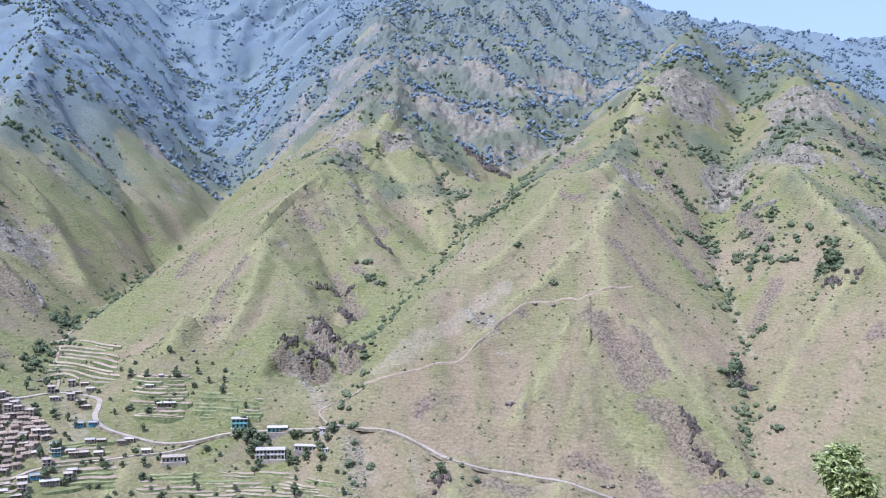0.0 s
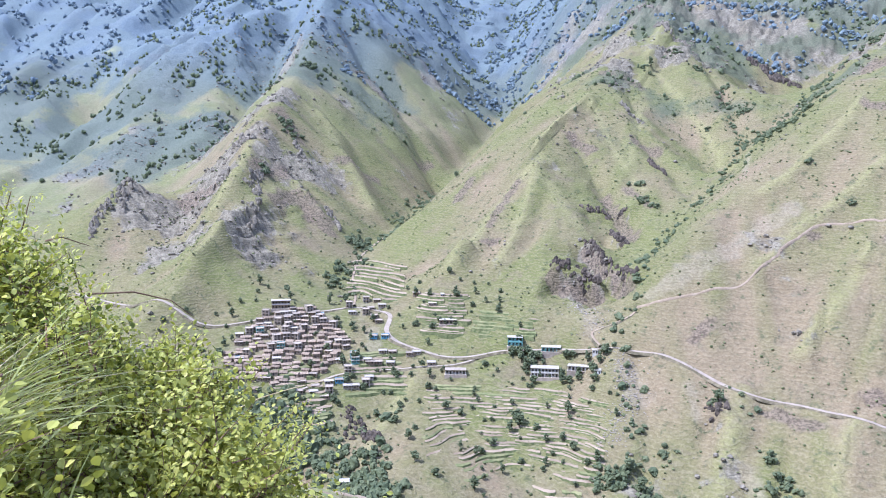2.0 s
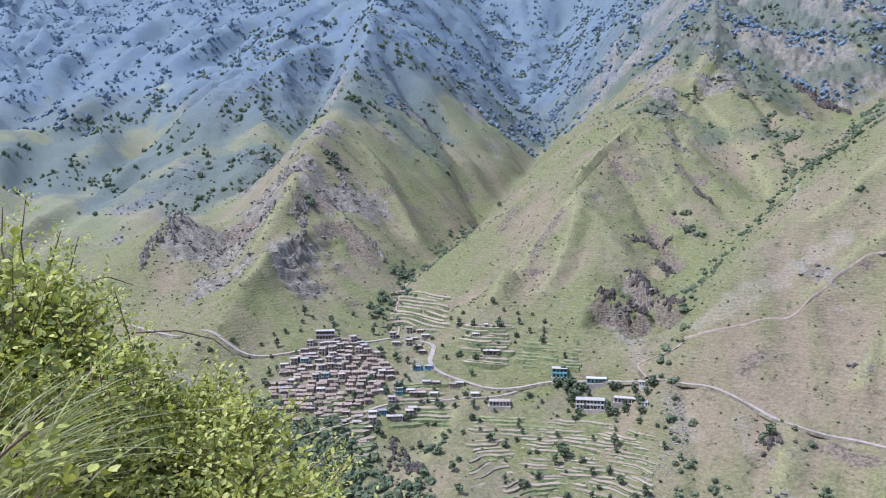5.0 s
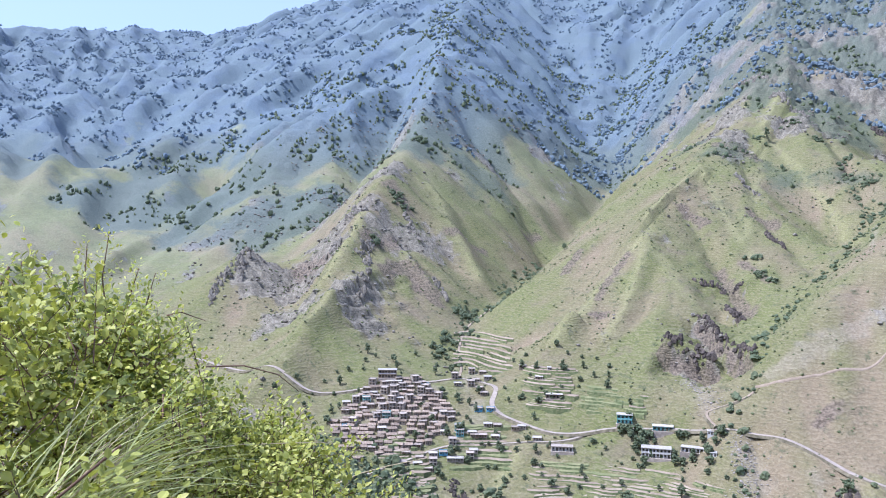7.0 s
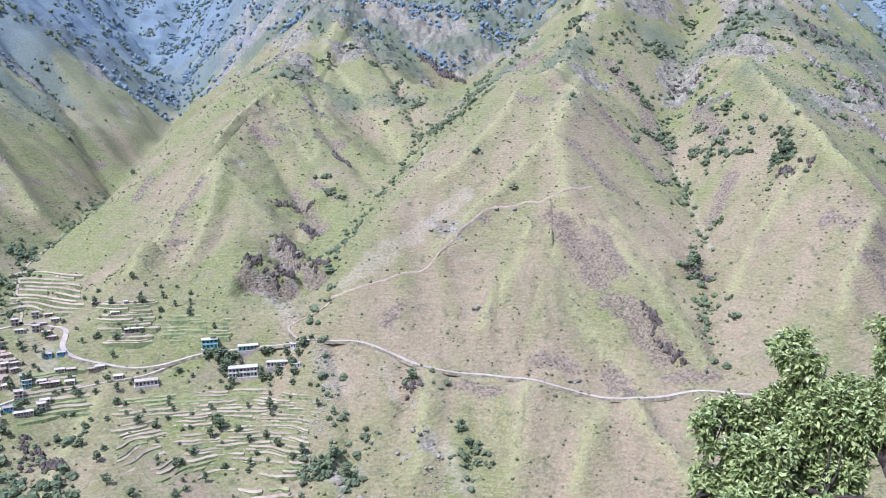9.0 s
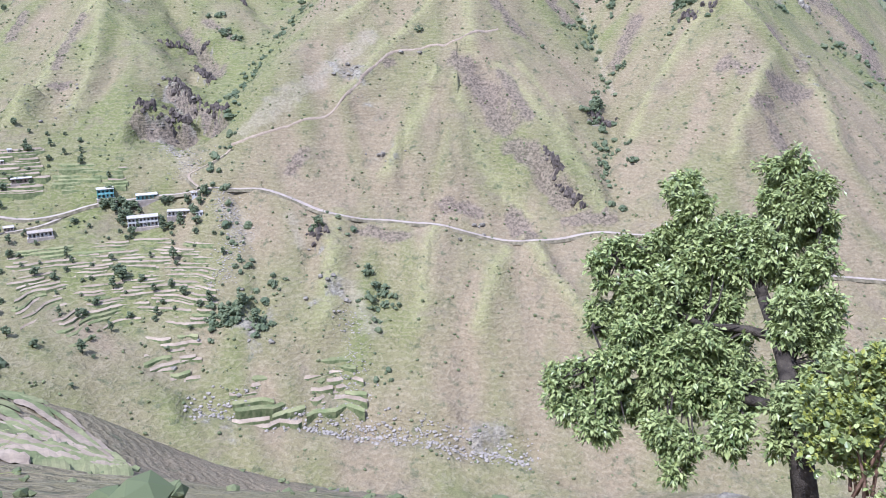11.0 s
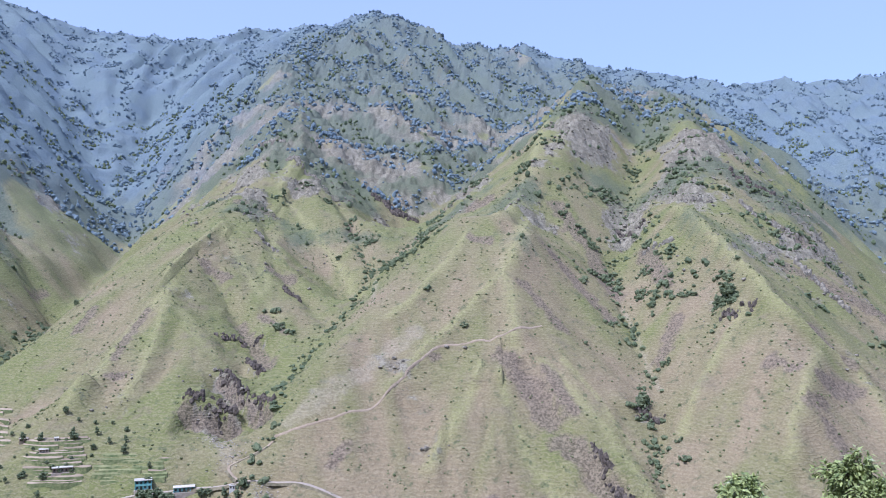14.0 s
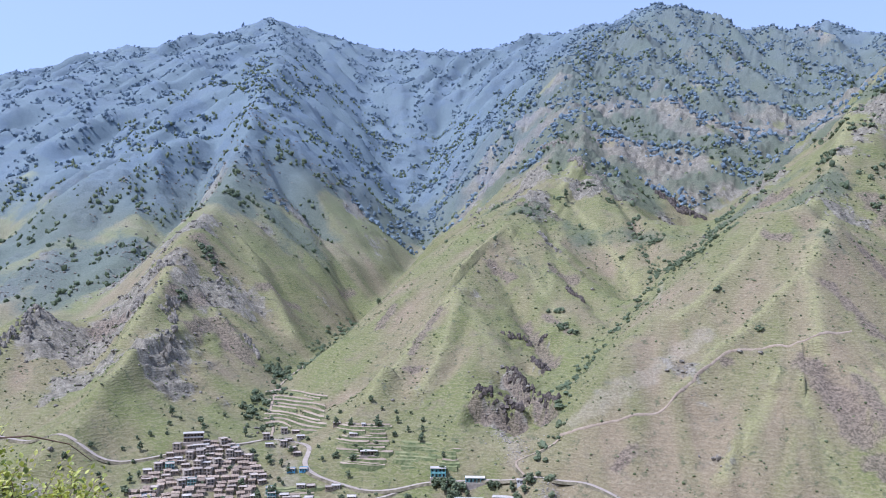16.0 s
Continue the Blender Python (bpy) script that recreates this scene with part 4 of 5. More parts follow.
kinds = [
    gable_house("small stone house with a brown slate roof", 5.4, 4.2, 2.2, M_STONE, M_SLATE, VG),
    gable_house("long stone house with a weathered slate roof", 7.4, 4.4, 2.3, M_STONE, M_SLATE, VG),
    gable_house("tall stone house with a grey slate roof", 5.0, 4.4, 2.9, M_STONE, M_SLATE, VG),
    flat_house("single-storey house with a flat cement roof", 6.0, 4.8, 1, M_STONE, M_CEMENT, VG),
    flat_house("two-storey pale plastered house with a flat roof", 5.6, 4.8, 2, M_PLASTER, M_CEMENT, VG),
    flat_house("pale plastered low house with a tin roof", 6.2, 4.4, 1, M_PLASTER, M_TIN, VG),
    flat_house("teal painted house with a flat roof", 6.0, 4.6, 2, M_TEAL, M_CEMENT, VG),
    flat_house("blue painted house with a flat roof", 6.0, 4.6, 1, M_BLUE, M_CEMENT, VG),
]
used = set()


def place(kind, x, y, turn, lift=-0.3):
    """The first of a kind is the thing itself, the rest are copies of it."""
    if kind not in used:
        used.add(kind)
        return settle(kinds[kind], x, y, turn, lift)
    return copy_thing(kinds[kind], pose(x, y, on_ground(x, y) + lift, 0, 0, turn))


VILLAGE = [(-447, 514), (-421, 550), (-396, 541), (-369, 525), (-366, 487), (-378, 457), (-406, 434), (-435, 449), (-448, 487)]


def inside(x, y, poly):
    hit = False
    for (x0, y0), (x1, y1) in zip(poly, poly[1:] + poly[:1]):
        if (y0 > y) != (y1 > y) and x < (x1 - x0) * (y - y0) / (y1 - y0) + x0:
            hit = not hit
    return hit


rng = random.Random(5)
r = 588.0
while r < 716:
    az = -46.5 + rng.uniform(0, 0.5)
    while az < -33.5:
        x, y = r * math.sin(radians(az)), r * math.cos(radians(az))
        if inside(x, y, VILLAGE) and rng.random() < 0.9:
            up = (r - 600) / 100 + rng.uniform(-0.3, 0.3)
            if up < 0.42:
                kind = rng.choice((0, 0, 1, 1, 2, 0, 3))
            else:
                kind = rng.choice((3, 4, 3, 4, 5, 0, 1, 6 if rng.random() < 0.4 else 4, 7 if rng.random() < 0.3 else 3))
            place(kind, x + rng.uniform(-1.5, 1.5), y + rng.uniform(-1.5, 1.5), -az + rng.uniform(-24, 24))
        az += math.degrees((6.3 + rng.uniform(0, 1.8)) / r)
    r += 5.4
# houses along the roads and round the hamlet below the bend
for kind, x, y, turn in ((7, -358, 541, 30), (7, -350, 546, 28), (6, -353, 508, 35), (5, -356, 478, 40), (4, -334, 494, 34), (5, -339, 487, 36), (3, -361, 468, 42), (3, -343, 513, 30), (5, -330, 522, 30), (3, -322, 538, 30), (5, -318, 541, 28), (4, -383, 567, 35), (3, -374, 566, 33), (3, -366, 561, 33), (5, -392, 560, 36), (4, -398, 590, 34), (3, -388, 592, 33), (3, -440, 474, 42), (5, -446, 482, 42), (7, -425, 459, 42), (3, -420, 428, 42), (0, -400, 430, 40), (1, -392, 436, 40), (5, -330, 588, 30), (3, -352, 599, 30), (4, -350, 470, 38), (3, -366, 455, 40), (3, -349, 463, 38), (5, -364, 503, 36), (6, -357, 512, 34), (5, -346, 514, 34), (3, -338, 517, 33), (4, -352, 497, 36), (5, -343, 483, 36), (7, -351, 484, 38), (5, -335, 500, 34), (3, -372, 466, 40), (5, -358, 462, 39), (3, -384, 576, 35), (5, -377, 583, 34), (4, -402, 570, 36), (3, -335, 533, 32), (5, -342, 530, 32), (5, -300, 533, 28)):
    place(kind, x, y, turn)


def school(label, w, d, storeys, bays, wall, roof, category, mark=M_WHITE):
    """A long block with an open gallery of posts before each storey."""
    b = tagged(new("school_building" if category == "school" else "building"), label, category)
    h = 3.3 * storeys
    part("wall", Shape().box(-w / 2, w / 2, -d / 2 + 1.8, d / 2, -0.5, h), wall, b)
    part("plinth", Shape().box(-w / 2 - 0.8, w / 2 + 0.8, -d / 2 - 1.2, d / 2 + 0.4, -5.0, -0.02), M_CEMENT, b, "pale cement plinth")
    part("roof", Shape().box(-w / 2 - 0.5, w / 2 + 0.5, -d / 2 - 0.5, d / 2 + 0.5, h, h + 0.35), roof, b)
    for x in (-w / 2, w / 2):
        part("end_wall", Shape().box(x - 0.15, x + 0.15, -d / 2, -d / 2 + 1.8, -0.02, h), wall, b)
    for k in range(storeys):
        z = 3.3 * k
        if k:
            part("gallery_floor", Shape().box(-w / 2, w / 2, -d / 2 - 0.1, -d / 2 + 1.8, z - 0.3, z + 0.05), wall, b)
            part("parapet", Shape().box(-w / 2 + 0.15, w / 2 - 0.15, -d / 2 - 0.02, -d / 2 + 0.12, z + 0.05, z + 0.95), mark, b)
        for i in range(1, bays):
            x = i / bays * w - w / 2
            part("post", Shape().box(x - 0.16, x + 0.16, -d / 2 - 0.04, -d / 2 + 0.26, z + (0.95 if k else -0.02), z + 3.0 if k < storeys - 1 else h), wall, b)
        for i in range(bays):
            x = (i + 0.5) / bays * w - w / 2
            opening(b, x, -d / 2 + 1.8, z + (0.05 if i % 2 else 1.0), 1.0, 2.1 if i % 2 else 1.2, "door" if i % 2 else "window")
    return b


settle(school("white two-storey school block with a columned gallery", 20.0, 8.0, 2, 8, M_WHITE, M_TIN, "school"), -216.5, 556, 21, 0.2)
settle(school("long white school shed with a tin roof", 15.0, 5.5, 1, 6, M_WHITE, M_TIN, "school"), -193, 564, 12, 0.1)
settle(school("white single-storey classroom block with a tin roof", 14.0, 6.0, 1, 5, M_TEAL, M_TIN, "school"), -219, 575, 21, 0.1)
settle(school("teal two-storey building with white galleries beside the road", 11.0, 7.0, 2, 4, M_TEAL, M_TIN, "building", M_TEAL), -248, 573, 24, -1.2)
settle(school("whitewashed single-storey house with a columned porch", 15.0, 6.5, 1, 6, M_WHITE, M_CEMENT, "house"), -278, 531, 28, 0.1)
settle(school("long stone house with a tin roof among terraces", 13.0, 5.5, 1, 5, M_STONE, M_TIN, "house"), -309, 576, 28, 0.1)
settle(school("large two-storey building with a columned gallery above the village", 15.0, 7.0, 2, 6, M_STONE, M_TIN, "building"), -441, 527, 38, 0.1)
settle(flat_house("small pale hut beside the wooded stream", 6.0, 5.0, 1, M_WHITE, M_TIN, "", False), -289, 403, 36, 1.0)
settle(flat_house("tiny pale shrine on the terraced nose", 3.0, 3.0, 1, M_WHITE, M_TIN, "", False), -326, 598, 30, 0.4)
settle(flat_house("small pale hut at the school's edge", 4.4, 3.6, 1, M_WHITE, M_TIN, "", False), -176, 556, 18, 0.4)
settle(flat_house("small hut behind the school shed", 4.0, 3.4, 1, M_WHITE, M_TIN, "", False), -184, 574, 18, 0.4)

# ---- woods, scrub and boulders ----
ICO_V, ICO_F = [], []
g = (1 + 5 ** 0.5) / 2
for a, b in ((-1, g), (1, g), (-1, -g), (1, -g)):
    ICO_V += [(a, b, 0)]
for a, b in ((-1, g), (1, g), (-1, -g), (1, -g)):
    ICO_V += [(0, a, b)]
for a, b in ((-1, g), (1, g), (-1, -g), (1, -g)):
    ICO_V += [(b, 0, a)]
ICO_V = np.array(ICO_V) / math.hypot(1, g)
for i in range(12):
    for j in range(i + 1, 12):
        for k in range(j + 1, 12):
            p, q, s = ICO_V[i], ICO_V[j], ICO_V[k]
            if max(np.linalg.norm(p - q), np.linalg.norm(q - s), np.linalg.norm(p - s)) < 1.2:
                ICO_F.append((i, j, k) if np.dot(np.cross(q - p, s - p), p) > 0 else (i, k, j))
ICO_F = np.array(ICO_F)


def finer(verts, faces):
    """Each triangle cut in four, on the unit ball."""
    v, f, seen = [tuple(p) for p in verts], [], {}

    def middle(a, b):
        key = (min(a, b), max(a, b))
        if key not in seen:
            m = (np.array(v[a]) + np.array(v[b])) / 2
            seen[key] = len(v)
            v.append(tuple(m / np.linalg.norm(m)))
        return seen[key]

    for a, b, c in faces:
        ab, bc, ca = middle(a, b), middle(b, c), middle(c, a)
        f += [(a, ab, ca), (b, bc, ab), (c, ca, bc), (ab, bc, ca)]
    return np.array(v), np.array(f)


BALL_V, BALL_F = finer(ICO_V, ICO_F)


def turns(n, rs, lo, hi, flat=1.0):
    """Frames that turn about z and scale, unevenly."""
    a, s = rs.uniform(0, 2 * np.pi, n), rs.uniform(lo, hi, n)
    m = np.zeros((n, 3, 3))
    m[:, 0, 0], m[:, 0, 1], m[:, 1, 0], m[:, 1, 1] = np.cos(a) * s, -np.sin(a) * s, np.sin(a) * s * rs.uniform(0.75, 1.2, n), np.cos(a) * s
    m[:, 2, 2] = s * flat * rs.uniform(0.8, 1.25, n)
    return m


def lumpy(rs, verts, amount):
    return verts * (1 + rs.uniform(-amount, amount, (len(verts), 1)))


def thicket(name, label, category, mat, n, zone, lo, hi, flat, seed, density, form, lumps=1, jitter=0.3, sink=0.3):
    """Many crowns or stones strewn where density(x, y) allows: one mesh of kind stuff."""
    rs = np.random.RandomState(seed)
    x0, x1, y0, y1 = zone
    pts = []
    while sum(map(len, pts)) < n and len(pts) < 40:
        x, y = rs.uniform(x0, x1, 20000), rs.uniform(y0, y1, 20000)
        az = np.degrees(np.arctan2(x, y))
        keep = (rs.uniform(0, 1, 20000) < density(x, y)) & (az > -75) & (az < 42)
        pts.append(np.stack([x[keep], y[keep]], 1))
    p = np.concatenate(pts)[:n]
    z = height(p[:, 0], p[:, 1])
    vs, fs, off = [], [], 0
    size = rs.uniform(0, 1, len(p)) ** 1.6 * (hi - lo) + lo
    for k in range(lumps):
        variants = np.array_split(np.arange(len(p)), 6)
        for idx in variants:
            if not len(idx):
                continue
            s = size[idx] * (1 if k == 0 else rs.uniform(0.5, 0.8, len(idx)))
            m = turns(len(idx), rs, 0.85, 1.15, flat) * s[:, None, None]
            c = np.stack([p[idx, 0], p[idx, 1], z[idx] + s * flat * (1 - sink)], 1)
            if k:
                c += rs.uniform(-0.75, 0.75, (len(idx), 3)) * size[idx][:, None] * (1, 1, 0.5 * flat)
            v, f = spread(lumpy(rs, form[0], jitter), form[1], c, m)
            vs.append(v)
            fs.append(f + off)
            off += len(v)
    ob = mass(name, np.concatenate(vs), np.concatenate(fs), mat)
    return tagged(ob, label, category, kind="stuff")


def strip(x, y, pts, wide):
    """1 along a line of the plan, fading within wide metres."""
    d = np.full(np.shape(x), 1e9)
    for (x0, y0), (x1, y1) in zip(pts[:-1], pts[1:]):
        t = np.clip(((x - x0) * (x1 - x0) + (y - y0) * (y1 - y0)) / ((x1 - x0) ** 2 + (y1 - y0) ** 2), 0, 1)
        d = np.minimum(d, np.hypot(x - x0 - t * (x1 - x0), y - y0 - t * (y1 - y0)))
    return np.exp(-(d / wide) ** 2)


GULLIES = (([(-178, 573), (-166, 613), (-174, 668), (-166, 762), (-137, 889), (-140, 950), (-191, 1104)], 9), ([(-140, 950), (-100, 1060), (-60, 1220)], 12), ([(119, 557), (124, 628), (135, 728), (129, 830), (124, 901), (173, 1066), (222, 1261)], 8),
           ([(-166, 570), (-146, 535), (-131, 503), (-116, 466)], 9), ([(-85, 560), (-60, 520), (-48, 480), (-40, 440)], 5), ([(-471, 684), (-491, 790), (-554, 1008)], 12), ([(-418, 604), (-440, 640), (-471, 684)], 10), ([(-440, 420), (-350, 405), (-280, 395)], 22), ([(-300, 470), (-330, 430)], 10))


def damp(x, y):
    return np.maximum.reduce([strip(x, y, p, w) for p, w in GULLIES])


def grown(x, y):
    return np.clip((woods(x, y) - 0.28) * 2.2, 0.01, 1) * np.clip(-0.1 + 3.0 * rough(x, y, 75, 4, 151), 0.008, 1)


BALL, ICO = (BALL_V, BALL_F), (ICO_V, ICO_F)
thicket("far_forest", "forest on the high mountainsides, coloured blue for haze", "forest", M_FAR, 34000, (-3700, 2300, 900, 3700), 1.6, 5.0, 1.15, 61, lambda x, y: grown(x, y) * (np.hypot(x, y) > 1750), ICO, 2, 0.35)
thicket("mid_forest", "dark trees scattered over the upper slopes", "forest", M_CROWN, 9000, (-1500, 900, 740, 2350), 1.1, 4.0, 1.15, 62, grown, ICO, 2, 0.35)
thicket("upper_forest", "woods on the craggy upper mountain, coloured blue for haze", "forest", M_FAR, 9000, (-800, 800, 1300, 2700), 1.4, 4.6, 1.1, 60, lambda x, y: np.clip(-0.15 + 2.6 * rough(x, y, 110, 4, 181), 0.006, 1), ICO, 2, 0.35)
thicket("hill_scrub", "small dark bushes dotted over grassy slopes", "scrub", M_SCRUB, 14000, (-720, 420, 380, 1100), 0.22, 1.25, 0.75, 63, lambda x, y: np.clip(0.22 + 0.8 * woods(x, y) + 0.4 * stone(x, y) + 0.25 * rough(x, y, 60, 3, 131), 0, 1) * (1 - 0.4 * tended(x, y)), ICO, 1, 0.3)
thicket("gully_scrub", "thick dark bushes filling the gullies", "scrub", M_CROWN, 1050, (-620, 300, 380, 1280), 0.8, 2.6, 0.85, 64, lambda x, y: 0.6 * damp(x, y), BALL, 2, 0.35)
thicket("stream_wood", "dark trees crowding the ravine below the village", "trees", M_CROWN, 620, (-440, -240, 365, 480), 1.0, 3.0, 1.1, 67, lambda x, y: np.maximum(strip(x, y, [(-410, 415), (-385, 418), (-357, 424), (-338, 422), (-314, 415), (-293, 409), (-262, 388)], 19), 0.8 * strip(x, y, [(-372, 438), (-350, 440)], 12)), BALL, 3, 0.35)
thicket("boulders", "grey boulders and broken rock on the slopes", "rock", M_BOULDER, 4200, (-1100, 420, 420, 1300), 0.5, 2.4, 0.7, 65, lambda x, y: np.clip(stone(x, y) * 1.6, 0, 1), ICO, 1, 0.4, 0.5)
thicket("near_scrub", "low green bushes on the near hillside", "scrub", M_SCRUB, 900, (-330, 260, 20, 300), 0.3, 1.2, 0.7, 66, lambda x, y: 0.5 * (np.hypot(x, y) > 26) * (1 - bump(x, y, -110, 180, 60, 50)), ICO, 2, 0.35)

thicket("slope_bushes", "dark bushes clustered on the rocky upper slopes", "scrub", M_CROWN, 500, (-260, 430, 740, 1350), 0.9, 3.4, 0.95, 68, lambda x, y: np.clip(rough(x, y, 70, 3, 141) - 0.1, 0, 1) * np.clip((x - 30 + 0.1 * (y - 900)) / 60, 0, 1), BALL, 2, 0.35)
thicket("stream_boulders", "pale rounded boulders in the stream bed", "rock", M_SCREE, 1300, (-170, 90, 385, 430), 0.25, 1.3, 0.65, 70, lambda x, y: strip(x, y, [(-140, 414), (-107, 412), (-70, 410), (-45, 409), (-7, 405), (40, 399)], 7), ICO, 1, 0.35, 0.5)
thicket("scree", "pale broken stones spilled below the road", "rock", M_SCREE, 1500, (-230, 40, 400, 640), 0.2, 0.8, 0.6, 69, lambda x, y: strip(x, y, [(-160, 566), (-148, 540), (-150, 505)], 9) + 0.8 * strip(x, y, [(-62, 480), (-55, 425)], 8) + 0.5 * strip(x, y, [(-215, 625), (-195, 600)], 10), ICO, 1, 0.4, 0.5)


def copse(label, mat, places, seed):
    """Clumps of close-set bushy crowns: middle of each on the plan, and its spread."""
    rs = np.random.RandomState(seed)
    vs, fs, off = [], [], 0
    for x, y, r in places:
        n = 3 + 2 * r
        p = np.array([x, y]) + rs.normal(0, 0.95 * r, (n, 2))
        z = height(p[:, 0], p[:, 1])
        for q, g in zip(p, z):
            s = rs.uniform(1.1, 2.5) * (0.75 + 0.07 * r)
            c = np.array([q[0], q[1], g + 0.8 * s]) + rs.normal(0, 0.5, (8, 3)) * s * (1, 1, 0.6)
            v, f = spread(lumpy(rs, ICO_V, 0.42), ICO_F, c, turns(8, rs, 0.4 * s, 0.75 * s, 0.95))
            vs.append(v)
            fs.append(f + off)
            off += len(v)
    return tagged(mass("bush_clump", np.concatenate(vs), np.concatenate(fs), mat), label, "bushes", kind="stuff")


copse("dark green bushes in clumps on the rocky hillside", M_CROWN, [(102, 965, 5), (85, 993, 4), (117, 948, 5), (105, 897, 5), (127, 901, 6), (132, 874, 5), (159, 1089, 5), (150, 1101, 4), (178, 940, 4), (188, 895, 6), (163, 886, 5), (149, 846, 5), (160, 826, 4), (222, 802, 6), (217, 767, 6), (210, 771, 4), (193, 811, 3), (183, 814, 2), (318, 987, 5), (333, 1055, 4), (350, 977, 5), (366, 974, 5), (380, 930, 5), (438, 1004, 4), (-33, 1238, 6), (-80, 952, 5), (-90, 911, 5), (-60, 958, 4), (-116, 945, 5), (-282, 1210, 5)], 301)
copse("dark green bushes in clumps on the rocky hillside", M_CROWN, [(-239, 1167, 5), (-196, 1131, 5), (-158, 1056, 5), (-144, 979, 3), (-151, 879, 2), (-229, 842, 4), (-201, 799, 3), (-215, 809, 4), (-27, 732, 1), (114, 796, 2), (152, 733, 2), (40, 1073, 6), (202, 1192, 6), (242, 1092, 5), (291, 1032, 4), (121, 672, 4), (111, 671, 2), (121, 622, 3), (139, 616, 2), (142, 638, 1), (-61, 774, 2), (-113, 500, 3), (-43, 503, 4), (-44, 489, 4), (-53, 515, 2), (-137, 475, 6), (-143, 469, 5), (-117, 473, 4), (-132, 478, 3), (-94, 542, 2)], 302)
copse("dark green bushes in clumps on the rocky hillside", M_CROWN, [(-195, 1020, 2), (-781, 999, 6), (-803, 949, 7), (-667, 812, 7), (-651, 806, 6), (-604, 697, 5), (-300, 1143, 5), (-488, 702, 6), (-452, 614, 6), (-460, 641, 6), (-491, 715, 5), (-77, 1046, 6), (-101, 940, 5), (-115, 949, 5), (-27, 1241, 6), (39, 1095, 7), (61, 1199, 6), (146, 1076, 6)], 303)
copse("trees in clumps on the high slopes, coloured blue for haze", M_FAR, [(-124, 1362, 6), (-768, 1084, 7), (-781, 1121, 5), (-743, 1093, 5), (-836, 1210, 4), (-827, 1117, 5), (-852, 1134, 5), (-915, 1134, 9), (-1064, 1285, 8), (-60, 1466, 7), (-811, 1834, 9), (-907, 1974, 9), (-1007, 2114, 8), (-697, 1494, 9), (-699, 1582, 9), (-709, 1665, 9), (-722, 1494, 8), (-804, 1387, 8), (-773, 1377, 7), (-833, 1393, 7), (-973, 1786, 8), (-638, 1619, 8), (-609, 1611, 7), (-422, 2070, 7), (-340, 1939, 7), (-284, 2024, 7), (-515, 2076, 7), (-213, 1679, 7), (-161, 1617, 6), (-121, 1514, 6)], 311)
copse("trees in clumps on the high slopes, coloured blue for haze", M_FAR, [(-923, 1752, 7), (-794, 1560, 7)], 312)


def outcrop(label, a, b, deep, n, size, mat, seed):
    """A rock face of many jammed, leaning slabs, let into the slope below the line from a to b."""
    rs = np.random.RandomState(seed)
    u, v = rs.uniform(0, 1, n), rs.uniform(0, 1, n) ** 1.3
    along = np.array(b, float) - np.array(a, float)
    down = np.array([along[1], -along[0]]) / np.hypot(*along)
    reach = deep * (0.35 + 0.65 * np.sin(np.pi * u)) * (0.7 + 0.6 * lattice(u * 5, u * 0, seed))
    p = np.array(a, float) + along * u[:, None] + down * (v * reach)[:, None] + rs.normal(0, 0.6, (n, 2))
    z = height(p[:, 0], p[:, 1])
    f = turns(n, rs, 0.7, 1.3) * np.array([1.0, 0.7, 1.5])[None, :, None] * (size * rs.uniform(0.5, 1.3, n))[:, None, None]
    vs, fs, off = [], [], 0
    for k in np.array_split(np.arange(n), 6):
        q, g = spread(lumpy(rs, ICO_V, 0.42), ICO_F, np.column_stack([p[k], z[k] + 0.1 * size]), f[k])
        vs.append(q)
        fs.append(g + off)
        off += len(q)
    return tagged(mass("rock_outcrop", np.concatenate(vs), np.concatenate(fs), mat), label, "rock", "rock outcrops", kind="stuff")


outcrop("dark overhanging cliff low on the grassy spur", (-251, 655), (-208, 657), 12, 60, 1.9, M_CRAG, 201)
outcrop("long dark cliff band above the gully", (-243, 716), (-174, 648), 8, 100, 1.8, M_CRAG, 202)
outcrop("dark rock ribs on the spur's shaded flank", (-232, 762), (-203, 726), 9, 45, 2.0, M_CRAG, 203)
outcrop("small dark rock step high on the spur", (-268, 775), (-226, 790), 8, 40, 1.8, M_CRAG, 204)
outcrop("dark broken rock at the foot of a rib", (74, 622), (100, 572), 8, 55, 1.7, M_CRAG, 205)
outcrop("low dark rock ledge under a clump of trees", (108, 672), (140, 676), 6, 30, 1.8, M_CRAG, 206)
outcrop("dark rocky bank above the wooded ravine", (-330, 470), (-286, 444), 20, 90, 1.7, M_CRAG, 209)
outcrop("dark rock hollow beside the road", (-98, 541), (-82, 539), 6, 22, 1.5, M_CRAG, 207)
outcrop("rock ledge beside the big hillside trees", (203, 752), (236, 748), 7, 30, 1.9, M_CRAG, 208)
